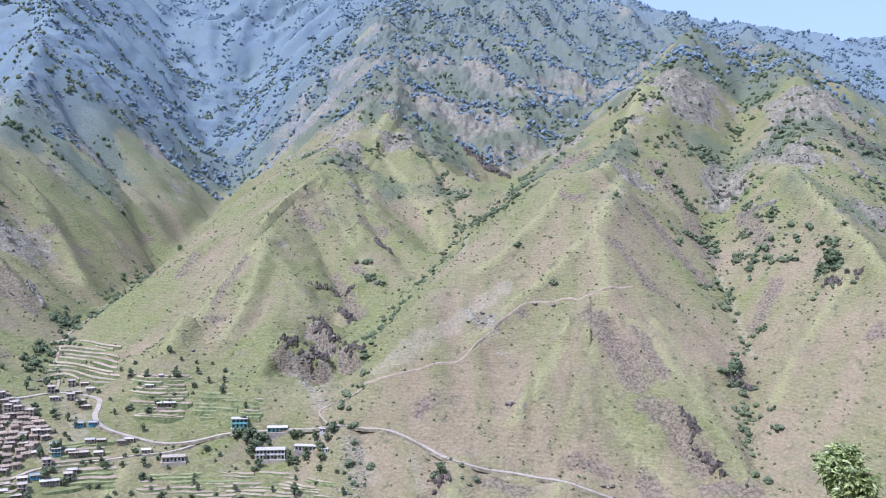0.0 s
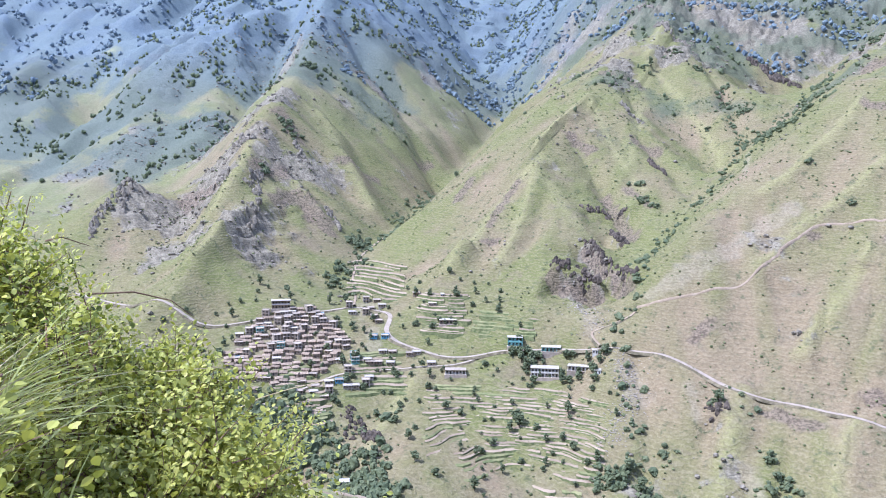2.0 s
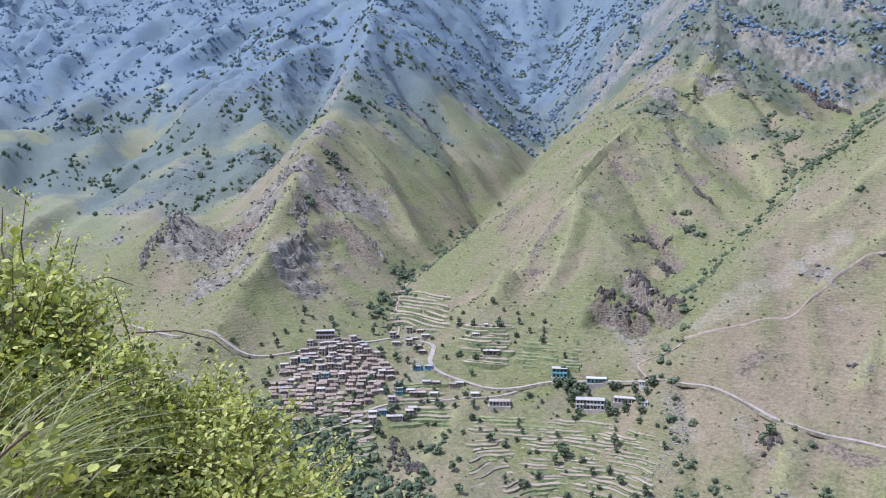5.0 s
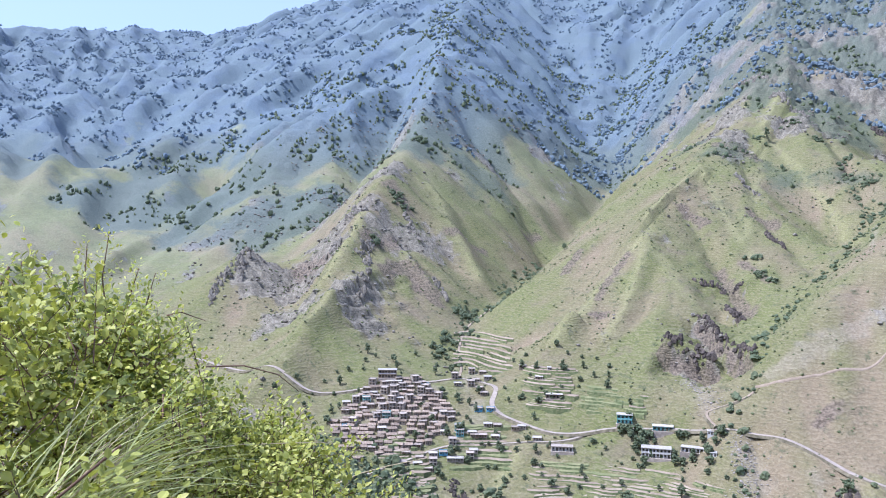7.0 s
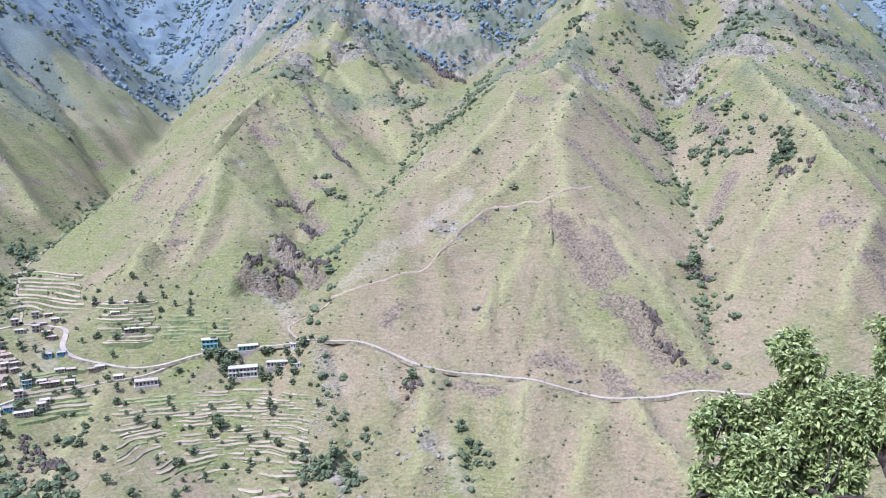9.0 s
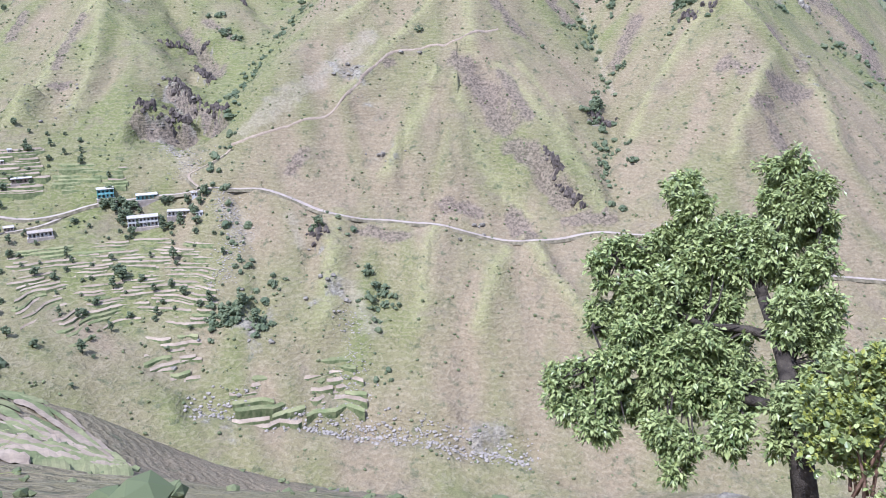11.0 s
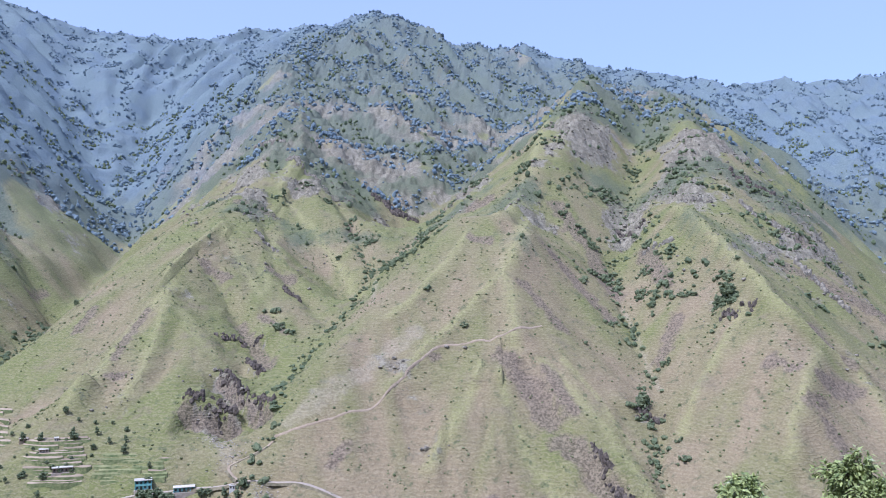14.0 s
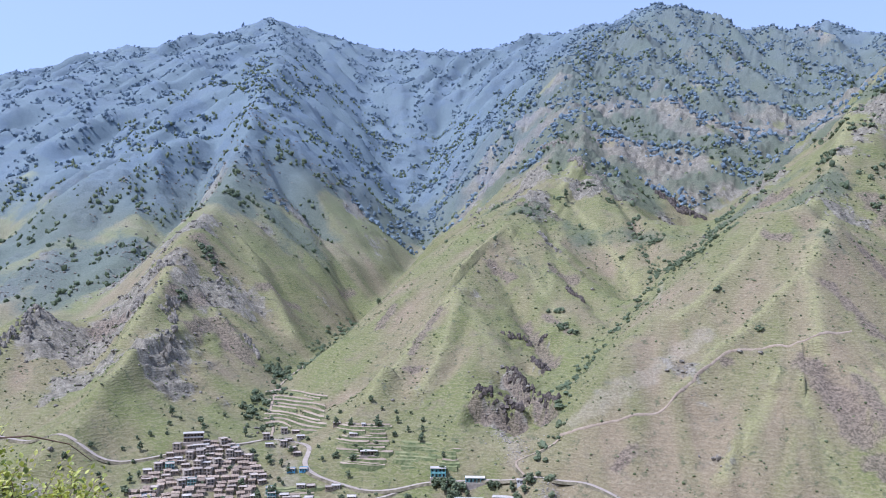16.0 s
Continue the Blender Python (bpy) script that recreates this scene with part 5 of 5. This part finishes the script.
for k, (a, b, deep, n, size) in enumerate((((-655, 690), (-615, 655), 16, 60, 2.4), ((-700, 760), (-650, 735), 14, 55, 2.4), ((-600, 690), (-570, 650), 18, 60, 2.2), ((-560, 640), (-535, 600), 14, 45, 2.0), ((-640, 800), (-590, 770), 12, 45, 2.2), ((-760, 660), (-705, 590), 18, 80, 2.6), ((-730, 600), (-690, 540), 14, 60, 2.4), ((-540, 730), (-505, 705), 12, 40, 2.0), ((300, 1010), (352, 960), 16, 60, 2.6), ((310, 1090), (360, 1060), 14, 50, 2.6), ((325, 900), (352, 830), 14, 60, 2.4), ((230, 1010), (262, 990), 10, 35, 2.2), ((150, 1010), (185, 1000), 10, 35, 2.2), ((170, 930), (200, 915), 9, 30, 2.0), ((-330, 1290), (-270, 1260), 16, 55, 3.0), ((-200, 1330), (-120, 1310), 18, 70, 3.2), ((-420, 1420), (-350, 1370), 18, 60, 3.2), ((-300, 1010), (-262, 985), 9, 40, 2.0), ((-235, 905), (-205, 880), 9, 36, 1.9))):
    outcrop("weathered grey-brown rock outcrop in the steep grass", a, b, deep, n, size, M_BOULDER if k % 3 or k < 8 else M_CRAG, 210 + k)

# ---- trees that stand singly ----


def tree(label, tall, wide, seed, clumps=16):
    """Trunk, limbs, and a crown of many leafy clumps with gaps."""
    rs = np.random.RandomState(seed)
    t = tagged(new("tree"), label, "tree", "scattered trees")
    s = Shape().tube([(0, 0, -1), (0.1, 0, tall * 0.3), (-0.1, 0.1, tall * 0.62)], [0.03 * tall, 0.024 * tall, 0.01 * tall], 6)
    vs, fs, off = [], [], 0
    for k in range(clumps):
        a, u = rs.uniform(0, 2 * np.pi), rs.uniform(0, 1)
        r = wide * math.sin(math.pi * (0.18 + 0.75 * u)) * rs.uniform(0.35, 1.0)
        c = np.array([r * math.cos(a), r * math.sin(a), tall * (0.3 + 0.62 * u)])
        if k < 6:
            s.tube([(0, 0, tall * 0.3), (c[0] * 0.6, c[1] * 0.6, c[2] * 0.8), tuple(c)], [0.014 * tall, 0.009 * tall, 0.004 * tall], 4)
        m = turns(9, rs, 0.16 * wide, 0.34 * wide, 0.8)
        v, f = spread(lumpy(rs, ICO_V, 0.4), ICO_F, c + rs.normal(0, 0.2 * wide, (9, 3)), m)
        vs.append(v)
        fs.append(f + off)
        off += len(v)
    part("trunk", s, M_BARK, t)
    mass("crown", np.concatenate(vs), np.concatenate(fs), M_CROWN, t)
    return t


trees = [tree("dark green broadleaf tree on the hillside", 8.0, 3.0, 71), tree("tall narrow dark green tree", 11.0, 2.4, 72), tree("low spreading green tree", 5.5, 3.0, 73), tree("small round green tree", 4.5, 1.9, 74, 10)]
grown_once = set()


def plant(kind, x, y, turn, size=1.0):
    m = pose(x, y, on_ground(x, y), 0, 0, turn) @ Matrix.Diagonal((size, size, size, 1))
    if kind not in grown_once:
        grown_once.add(kind)
        trees[kind].matrix_world = m
        return trees[kind]
    ob = copy_thing(trees[kind], pose(0, 0, 0))
    ob.matrix_world = m
    return ob


# the grove round the school, lone trees on the spurs
for kind, x, y, size in ((0, -241, 565, 1.0), (0, -235, 567, 1.0), (2, -246, 564, 1.2), (0, -230, 565, 1.0), (0, -226, 567, 0.9), (0, -238, 562, 0.9), (1, -231, 556, 1.0), (2, -229, 560, 1.2), (0, -205, 571, 0.9), (3, -201, 573, 1.1), (1, -203, 556, 0.8), (1, -201, 551, 0.8), (2, -196, 553, 0.9), (3, -190, 555, 1.2), (2, -182, 561, 1.1), (3, -178, 566, 1.3), (1, -191, 559, 0.7), (3, -176, 549, 1.4), (0, -221, 545, 0.8), (2, -175, 572, 1.2), (0, -216, 505, 1.3), (1, -214, 503, 0.9),
                         (1, -300, 1153, 1.3), (0, -436, 832, 0.9), (0, 122, 678, 1.5), (2, 125, 680, 1.4), (2, 119, 676, 1.2), (0, 215, 770, 1.9), (0, 219, 768, 1.6), (2, 208, 772, 1.6), (0, -90, 542, 1.0), (2, -131, 480, 1.3), (0, -140, 470, 1.2), (1, -120, 470, 1.0)):
    plant(kind, x, y, 37 * x, size)
rng = random.Random(9)
n = 0
while n < 240:
    x, y = rng.uniform(-500, -140), rng.uniform(400, 640)
    near_village = inside(x, y, VILLAGE)
    if rng.random() < float(tended(np.array([x]), np.array([y]))[0]) * (0.4 if near_village else 0.8):
        plant(rng.choice((0, 2, 3, 3, 1)), x, y, rng.uniform(0, 360), rng.uniform(0.4, 0.9))
        n += 1

# ---- the shrubs, grass and tree beside the camera ----
LEAF_V = np.array([(0, 0, 0), (-0.22, 0.35, 0.06), (0.22, 0.35, 0.06), (-0.2, 0.7, 0.05), (0.2, 0.7, 0.05), (0, 1.0, -0.06), (0, 0.4, 0.0), (0, 0.72, 0.0)])
LEAF_F = np.array([(0, 2, 6), (0, 6, 1), (6, 2, 4), (6, 4, 7), (1, 6, 7), (1, 7, 3), (7, 4, 5), (3, 7, 5)])


SLIM_V = np.array([(0, 0, 0), (-0.2, 0.42, 0.07), (0.2, 0.42, 0.07), (0, 1.0, -0.05), (0, 0.45, 0.0)])
SLIM_F = np.array([(0, 2, 4), (0, 4, 1), (4, 2, 3), (1, 4, 3)])


def leaf_frames(way, size, rs, droop=0.0, slim=1.0):
    """Frames whose y axis runs along way, with a random roll."""
    y = way + rs.normal(0, 0.05, way.shape)
    y[:, 2] -= droop
    y /= np.linalg.norm(y, axis=1)[:, None]
    up = np.array([0, 0, 1.0]) + rs.normal(0, 0.45, way.shape)
    x = np.cross(y, up)
    x /= np.linalg.norm(x, axis=1)[:, None]
    z = np.cross(x, y)
    return np.stack([x * slim, y, z], -1) * size[:, None, None]


def sprays(blobs, count, rs, length, lobes=14):
    """Twigs that stand out of rounded masses: start, way, and which mass."""
    blobs = [(x + d[0] * r, y + d[1] * r, z + d[2] * r, r * rs.uniform(0.22, 0.42)) for x, y, z, r in blobs for d in rs.normal(0, 0.42, (lobes, 3))]
    r = np.array([b[3] for b in blobs])
    pick = rs.choice(len(blobs), count, p=r ** 2 / (r ** 2).sum())
    c = np.array([b[:3] for b in blobs])[pick]
    d = rs.normal(0, 1, (count, 3))
    d /= np.linalg.norm(d, axis=1)[:, None]
    depth = rs.uniform(0.5, 1.05, count)[:, None]
    start = c + d * r[pick][:, None] * depth
    way = d + np.array([0, 0, 0.5]) + rs.normal(0, 0.5, (count, 3))
    way /= np.linalg.norm(way, axis=1)[:, None]
    return start, way * rs.uniform(0.5, 1.2, (count, 1)) * length


def clothe(start, way, per, size, rs, droop, slim=1.0, spreadout=0.9):
    """Leaves in two rows along each twig."""
    n = len(start)
    t = np.tile(np.linspace(0.15, 1.0, per), n)
    s, w = np.repeat(start, per, 0), np.repeat(way, per, 0)
    base = s + w * t[:, None]
    wn = w / np.linalg.norm(w, axis=1)[:, None]
    out = np.cross(wn, rs.normal(0, 1, (n * per, 3)))
    out /= np.linalg.norm(out, axis=1)[:, None]
    return base, leaf_frames(wn * 0.7 + out * spreadout, rs.uniform(0.65, 1.2, n * per) * size, rs, droop, slim)


def twigs(start, way, radius, step=1):
    s = Shape()
    for a, w in zip(start[::step], way[::step]):
        s.tube([tuple(a - w * 0.6), tuple(a + w * 0.2), tuple(a + w * 0.95)], [radius, radius * 0.7, radius * 0.3], 3)
    return s


def foliage(name, base, frames, mat, parent, label="", single=300, form=(LEAF_V, LEAF_F)):
    """Some leaves as parts of their own on one shared mesh, the many others joined."""
    one = Shape().add(*form).mesh("leaf", mat)
    step = max(1, len(base) // max(1, single))
    pick = np.zeros(len(base), bool)
    pick[::step] = single > 0
    for p, m in zip(base[pick][:single], frames[pick][:single]):
        ob = new("leaf", one)
        ob.parent = parent
        ob.matrix_local = Matrix.Translation(p) @ Matrix(m.tolist()).to_4x4()
    v, f = spread(*form, base[~pick], frames[~pick])
    return tagged(mass(name, v, f, mat, parent), label, kind="stuff")


def shrub(label, foot, blobs, count, per, size, mats, seed, sprigs=()):
    rs = np.random.RandomState(seed)
    b = tagged(new("shrub"), label, "shrub", "foreground shrubs")
    stems = Shape()
    for k, (x, y, z, r) in enumerate(blobs):
        f = Vector(foot) + Vector((rs.uniform(-0.1, 0.1), rs.uniform(-0.1, 0.1), 0))
        m = f.lerp(Vector((x, y, z)), 0.5) + Vector(rs.normal(0, 0.08, 3))
        stems.tube([f, m, (x, y, z)], [0.016, 0.012, 0.006], 5)
        for _ in range(6):
            q = Vector((x, y, z)) + Vector(rs.normal(0, r * 0.45, 3))
            stems.tube([m.lerp(Vector((x, y, z)), 0.6), q.lerp(m, 0.4), q], [0.007, 0.005, 0.003], 4)
    part("woody_base", stems, M_TWIG, b, "thin brown woody stems", smooth=True)
    start, way = sprays(blobs, count, rs, 0.12)
    tagged(part("twig_growth", twigs(start, way, 0.0022, 3), M_TWIG, b), kind="stuff")
    base, frames = clothe(start, way, per, size, rs, 0.1, 1.45)
    foliage("leaves", base, frames, mats[0], b)
    young = rs.uniform(0, 1, count) < 0.3
    base, frames = clothe(start[young] + way[young] * 0.5, way[young] * 1.1, per, size * 0.85, rs, -0.1, 1.3)
    v, f = spread(LEAF_V, LEAF_F, base, frames)
    tagged(mass("young_leaves", v, f, mats[1], b), "yellow-green young leaves", kind="stuff")
    for pts in sprigs:
        pts = [Vector(p) for p in pts]
        part("sprig", Shape().tube(pts, list(np.linspace(0.004, 0.0015, len(pts))), 4), M_TWIG, b)
        sp, sw = [], []
        for p, q in zip(pts[:-1], pts[1:]):
            for t in np.arange(0, 1, 0.07):
                d = (q - p).normalized()
                sp.append(p.lerp(q, t))
                sw.append((d * 0.6 + Vector(rs.normal(0, 0.6, 3))).normalized() * 0.05)
        base, frames = clothe(np.array(sp), np.array(sw), 4, size * 0.75, rs, 0.0)
        v, f = spread(LEAF_V, LEAF_F, base, frames)
        tagged(mass("sprig_leaves", v, f, mats[1], b), kind="stuff")
    return b


shrub("dense bright green leafy shrub on the slope edge", (-1.75, 1.5, 298.1), [(-2.62, 1.66, 299.14, 0.31), (-2.88, 1.68, 299.3, 0.25), (-2.73, 2.16, 298.88, 0.27), (-2.52, 2.24, 298.94, 0.22), (-2.28, 2.15, 298.88, 0.22), (-2.26, 1.59, 298.99, 0.31), (-2.02, 1.67, 298.92, 0.28), (-1.98, 1.94, 298.77, 0.19), (-1.87, 1.99, 298.64, 0.19), (-2.1, 1.27, 299.08, 0.28), (-1.84, 1.06, 299.04, 0.27), (-1.7, 1.33, 298.83, 0.3), (-1.66, 1.71, 298.62, 0.27), (-1.71, 2.04, 298.48, 0.16), (-2.53, 1.6, 299.44, 0.22), (-2.42, 1.66, 299.31, 0.22), (-2.42, 1.86, 299.14, 0.2), (-2.3, 2.0, 299.16, 0.18), (-2.12, 2.0, 299.09, 0.18), (-2.22, 1.45, 299.22, 0.26), (-2.05, 1.54, 299.06, 0.26), (-1.9, 1.63, 299.07, 0.24), (-1.85, 1.8, 298.99, 0.22), (-1.74, 1.86, 298.88, 0.18), (-1.87, 1.23, 299.06, 0.26), (-1.72, 1.33, 299.01, 0.26), (-1.66, 1.51, 298.98, 0.25), (-1.62, 1.67, 298.87, 0.2), (-1.64, 1.89, 298.77, 0.16), (-2.09, 1.24, 299.21, 0.24), (-1.79, 1.06, 299.11, 0.24), (-1.55, 1.8, 298.73, 0.2), (-2.74, 1.67, 299.56, 0.2)], 13500, 6, 0.0235, (M_SHRUB, M_SPRIG), 81, [[(-2.76, 1.71, 299.41), (-2.75, 1.69, 299.66), (-2.73, 1.66, 299.82), (-2.72, 1.68, 299.98)], [(-2.72, 1.79, 299.48), (-2.73, 1.83, 299.69), (-2.72, 1.87, 299.83)], [(-2.73, 1.63, 299.63), (-2.76, 1.61, 299.8), (-2.76, 1.62, 299.94)], [(-2.69, 2.11, 299.25), (-2.75, 2.09, 299.43), (-2.72, 2.01, 299.62)], [(-2.77, 1.74, 299.61), (-2.76, 1.79, 299.75), (-2.75, 1.82, 299.85)], [(-1.94, 2.04, 298.95), (-1.88, 2.13, 299.05), (-1.82, 2.22, 299.12)], [(-1.83, 1.97, 298.91), (-1.78, 2.06, 299.0), (-1.74, 2.14, 299.09)], [(-2.15, 2.15, 299.0), (-2.11, 2.24, 299.11), (-2.08, 2.3, 299.19)], [(-1.92, 2.13, 298.83), (-1.87, 2.24, 298.96), (-1.84, 2.3, 299.03)]])
shrub("wide green shrub running on along the slope", (-3.2, 0.6, 298.3), [(-2.94, 1.4, 299.45, 0.45), (-2.92, 1.14, 299.35, 0.5), (-2.37, 1.03, 299.2, 0.45), (-2.67, 0.86, 299.26, 0.5), (-2.12, 0.73, 299.16, 0.45), (-1.74, 0.82, 299.16, 0.4)], 3200, 6, 0.03, (M_SHRUB, M_SPRIG), 82)
for pts in [[(-2.44, 1.72, 299.7), (-2.41, 1.76, 299.71), (-2.38, 1.8, 299.69), (-2.36, 1.82, 299.68)], [(-2.27, 1.74, 299.54), (-2.23, 1.88, 299.53), (-2.18, 1.99, 299.49), (-2.13, 2.04, 299.43)], [(-1.54, 1.42, 299.04), (-1.41, 1.56, 299.06), (-1.32, 1.69, 299.05), (-1.19, 1.83, 298.99)], [(-1.36, 1.59, 299.03), (-1.27, 1.67, 299.05), (-1.19, 1.73, 299.06)], [(-1.4, 1.64, 298.95), (-1.35, 1.71, 298.99), (-1.25, 1.78, 298.98)], [(-1.42, 1.74, 298.9), (-1.4, 1.8, 298.97), (-1.38, 1.83, 299.0)], [(-2.13, 1.71, 299.02), (-2.18, 1.62, 299.15), (-2.25, 1.58, 299.26)], [(-2.33, 2.02, 299.14), (-2.4, 1.98, 299.27), (-2.43, 1.97, 299.33)], [(-1.92, 1.48, 299.07), (-2.01, 1.61, 299.18), (-2.01, 1.64, 299.25)]]:
    tw = tagged(new("dry_twig"), "bare reddish dry twig caught in the shrub", "twig", "dry twigs")
    part("stalk", Shape().tube(pts, [0.003, 0.0025, 0.002, 0.0012][: len(pts)], 4), M_TWIG, tw)
for pts in [[(-2.04, 1.79, 299.31), (-1.96, 1.87, 299.31), (-1.91, 1.92, 299.31), (-1.86, 1.97, 299.3)], [(-1.85, 1.93, 299.18), (-1.8, 1.99, 299.21), (-1.74, 2.06, 299.23), (-1.66, 2.13, 299.25)]]:
    dry = tagged(new("grass_stalk"), "long pale dry grass stalk leaning out of the shrub", "grass", "grass stalks")
    part("stalk", Shape().tube(pts, [0.0022, 0.002, 0.0017, 0.0012], 4), M_STRAW, dry)


def tuft(label, foot, n, length, lean, seed):
    """Long grass blades that bow over from one root."""
    rs = np.random.RandomState(seed)
    t = tagged(new("grass_tuft"), label, "grass", "grass tufts")
    for name, mat, count in (("green_growth", M_BLADE, n), ("dry_growth", M_STRAW, n // 4)):
        vs, fs = [], []
        for _ in range(count):
            a = Vector(foot) + Vector(rs.normal(0, 0.06, 3))
            d = (Vector(lean) + Vector(rs.normal(0, 0.35, 3))).normalized()
            l, w = length * rs.uniform(0.5, 1.15), rs.uniform(0.0012, 0.003)
            side = d.cross(Vector(rs.normal(0, 1, 3))).normalized() * w
            k = len(vs)
            for i in range(6):
                u = i / 5
                p = a + d * l * u + Vector((0, 0, -0.32 * l * u * u))
                vs += [tuple(p - side * (1 - u * 0.9)), tuple(p + side * (1 - u * 0.9))]
                if i:
                    fs.append((k + 2 * i - 2, k + 2 * i - 1, k + 2 * i + 1, k + 2 * i))
        tagged(mass(name, vs, fs, mat, t), kind="stuff")
    return t


tuft("long bowed green grass tuft among the shrub", (-1.74, 0.96, 299.36), 170, 0.52, (-0.13, 1.22, 0.67), 91)
tuft("grass tuft with dry blades below the shrub", (-1.6, 0.91, 299.21), 18, 0.3, (0.3, 0.2, 0.7), 92)
tuft("grass and straw at the slope edge", (-1.37, 1.8, 298.71), 50, 0.35, (0.2, 0.3, 0.6), 93)


def broadleaf(label, trunk, limbs, blobs, count, per, size, seed):
    rs = np.random.RandomState(seed)
    t = tagged(new("tree"), label, "tree")
    part("trunk", Shape().tube([p[:3] for p in trunk], [p[3] for p in trunk], 9), M_BARK, t, "dark rough trunk", smooth=True)
    for l in limbs:
        part("limb", Shape().tube([p[:3] for p in l], [p[3] for p in l], 7), M_BARK, t, smooth=True)
    for x, y, z, r in blobs:
        near = min((p for l in limbs for p in l), key=lambda p: (Vector(p[:3]) - Vector((x, y, z))).length)
        c, bough = Vector((x, y, z)), Shape()
        for _ in range(6):
            q = c + Vector(rs.normal(0, r * 0.5, 3))
            bough.tube([near[:3], Vector(near[:3]).lerp(q, 0.55) + Vector(rs.normal(0, 0.04, 3)), q], [0.018, 0.011, 0.005], 4)
        part("bough", bough, M_BARK, t)
    start, way = sprays(blobs, count, rs, 0.11, 10)
    tagged(part("twig_growth", twigs(start, way, 0.003, 3), M_BARK, t), kind="stuff")
    base, frames = clothe(start, way, per, size, rs, 0.55, 1.1, 0.8)
    foliage("leaves", base, frames, M_LEAF, t, "glossy drooping green leaves", form=(SLIM_V, SLIM_F))
    return t


broadleaf("leafy green tree rising from the slope below", [(3.16, 6.22, 295.62, 0.115), (3.15, 6.66, 296.32, 0.101), (3.15, 7.03, 296.68, 0.083), (3.11, 7.26, 296.92, 0.072), (3.06, 7.46, 297.12, 0.061)], [[(3.06, 7.46, 297.12, 0.06), (3.08, 7.65, 297.28, 0.049), (3.26, 7.83, 297.51, 0.038), (3.41, 8.02, 297.87, 0.026), (3.45, 8.25, 298.23, 0.011)], [(3.06, 7.46, 297.12, 0.053), (2.96, 7.74, 297.31, 0.041), (2.75, 8.0, 297.46, 0.034), (2.61, 8.23, 297.69, 0.022), (2.51, 8.47, 298.0, 0.011)], [(3.13, 7.16, 296.82, 0.053), (2.89, 7.31, 296.85, 0.041), (2.51, 7.45, 296.83, 0.034), (2.07, 7.71, 296.97, 0.022), (1.71, 8.24, 297.35, 0.009)], [(3.17, 6.98, 296.65, 0.053), (3.35, 7.16, 296.96, 0.038), (3.56, 7.47, 297.35, 0.026), (3.68, 7.81, 297.75, 0.011)], [(3.15, 6.66, 296.32, 0.06), (2.68, 6.93, 296.34, 0.045), (2.14, 7.22, 296.42, 0.034), (1.54, 7.49, 296.52, 0.019), (1.45, 7.67, 296.71, 0.009)]], [(3.47, 8.3, 298.19, 0.17), (3.41, 8.24, 297.9, 0.17), (3.61, 8.0, 298.08, 0.17), (3.51, 7.95, 297.74, 0.21), (3.76, 7.98, 297.61, 0.17), (3.27, 8.18, 297.56, 0.19), (2.92, 7.87, 297.59, 0.16), (3.19, 7.66, 297.42, 0.18), (3.51, 7.4, 297.45, 0.17), (3.38, 7.56, 297.28, 0.16), (3.17, 7.14, 297.1, 0.16), (3.47, 7.23, 297.06, 0.17), (3.5, 7.11, 296.78, 0.15), (3.22, 7.11, 296.89, 0.14), (3.34, 6.93, 296.47, 0.18), (3.53, 6.93, 296.64, 0.12), (3.04, 6.58, 296.43, 0.15), (2.49, 8.5, 297.9, 0.16), (2.54, 8.24, 297.78, 0.16), (2.61, 8.12, 297.51, 0.18), (2.85, 8.01, 297.61, 0.14), (2.42, 8.27, 297.41, 0.17), (1.71, 8.27, 297.34, 0.13), (1.56, 8.05, 297.26, 0.09), (1.94, 8.24, 297.29, 0.16), (2.19, 8.25, 297.23, 0.19), (1.6, 7.95, 297.08, 0.06), (2.35, 7.75, 297.16, 0.22), (1.98, 7.82, 297.01, 0.2), (2.8, 8.01, 297.12, 0.21), (1.8, 7.99, 296.76, 0.18), (2.24, 7.71, 296.81, 0.2), (1.61, 7.9, 296.64, 0.11), (2.56, 7.75, 296.86, 0.18), (1.92, 7.51, 296.66, 0.19), (2.28, 7.22, 296.67, 0.19), (2.72, 7.54, 296.83, 0.12), (2.55, 7.29, 296.53, 0.18), (2.03, 7.26, 296.43, 0.19), (1.72, 7.3, 296.47, 0.17), (1.46, 7.32, 296.28, 0.19), (2.34, 7.09, 296.28, 0.21), (2.62, 6.93, 296.39, 0.1), (1.08, 7.32, 296.28, 0.11), (1.18, 7.23, 296.09, 0.17), (1.85, 7.3, 296.05, 0.21), (1.49, 7.13, 295.97, 0.21), (2.05, 6.81, 295.98, 0.24), (2.61, 6.67, 296.06, 0.16), (3.15, 6.54, 296.08, 0.21), (2.69, 7.65, 297.02, 0.18), (2.88, 7.71, 297.38, 0.19), (2.99, 7.73, 297.57, 0.17), (2.77, 7.46, 296.63, 0.16), (2.96, 7.25, 296.35, 0.13), (2.82, 7.2, 296.14, 0.17), (2.58, 7.82, 297.4, 0.18)], 22000, 6, 0.07, 101)
shrub("light green bush beside the tree", (3.22, 5.53, 296.21), [(3.27, 5.94, 296.96, 0.16), (3.41, 5.93, 297.08, 0.16), (3.18, 5.91, 296.8, 0.2), (3.39, 5.83, 296.87, 0.24), (3.58, 5.82, 297.07, 0.25), (3.21, 5.75, 296.54, 0.3), (3.08, 5.86, 296.62, 0.2)], 1300, 6, 0.06, (M_LEAF, M_SHRUB), 103)
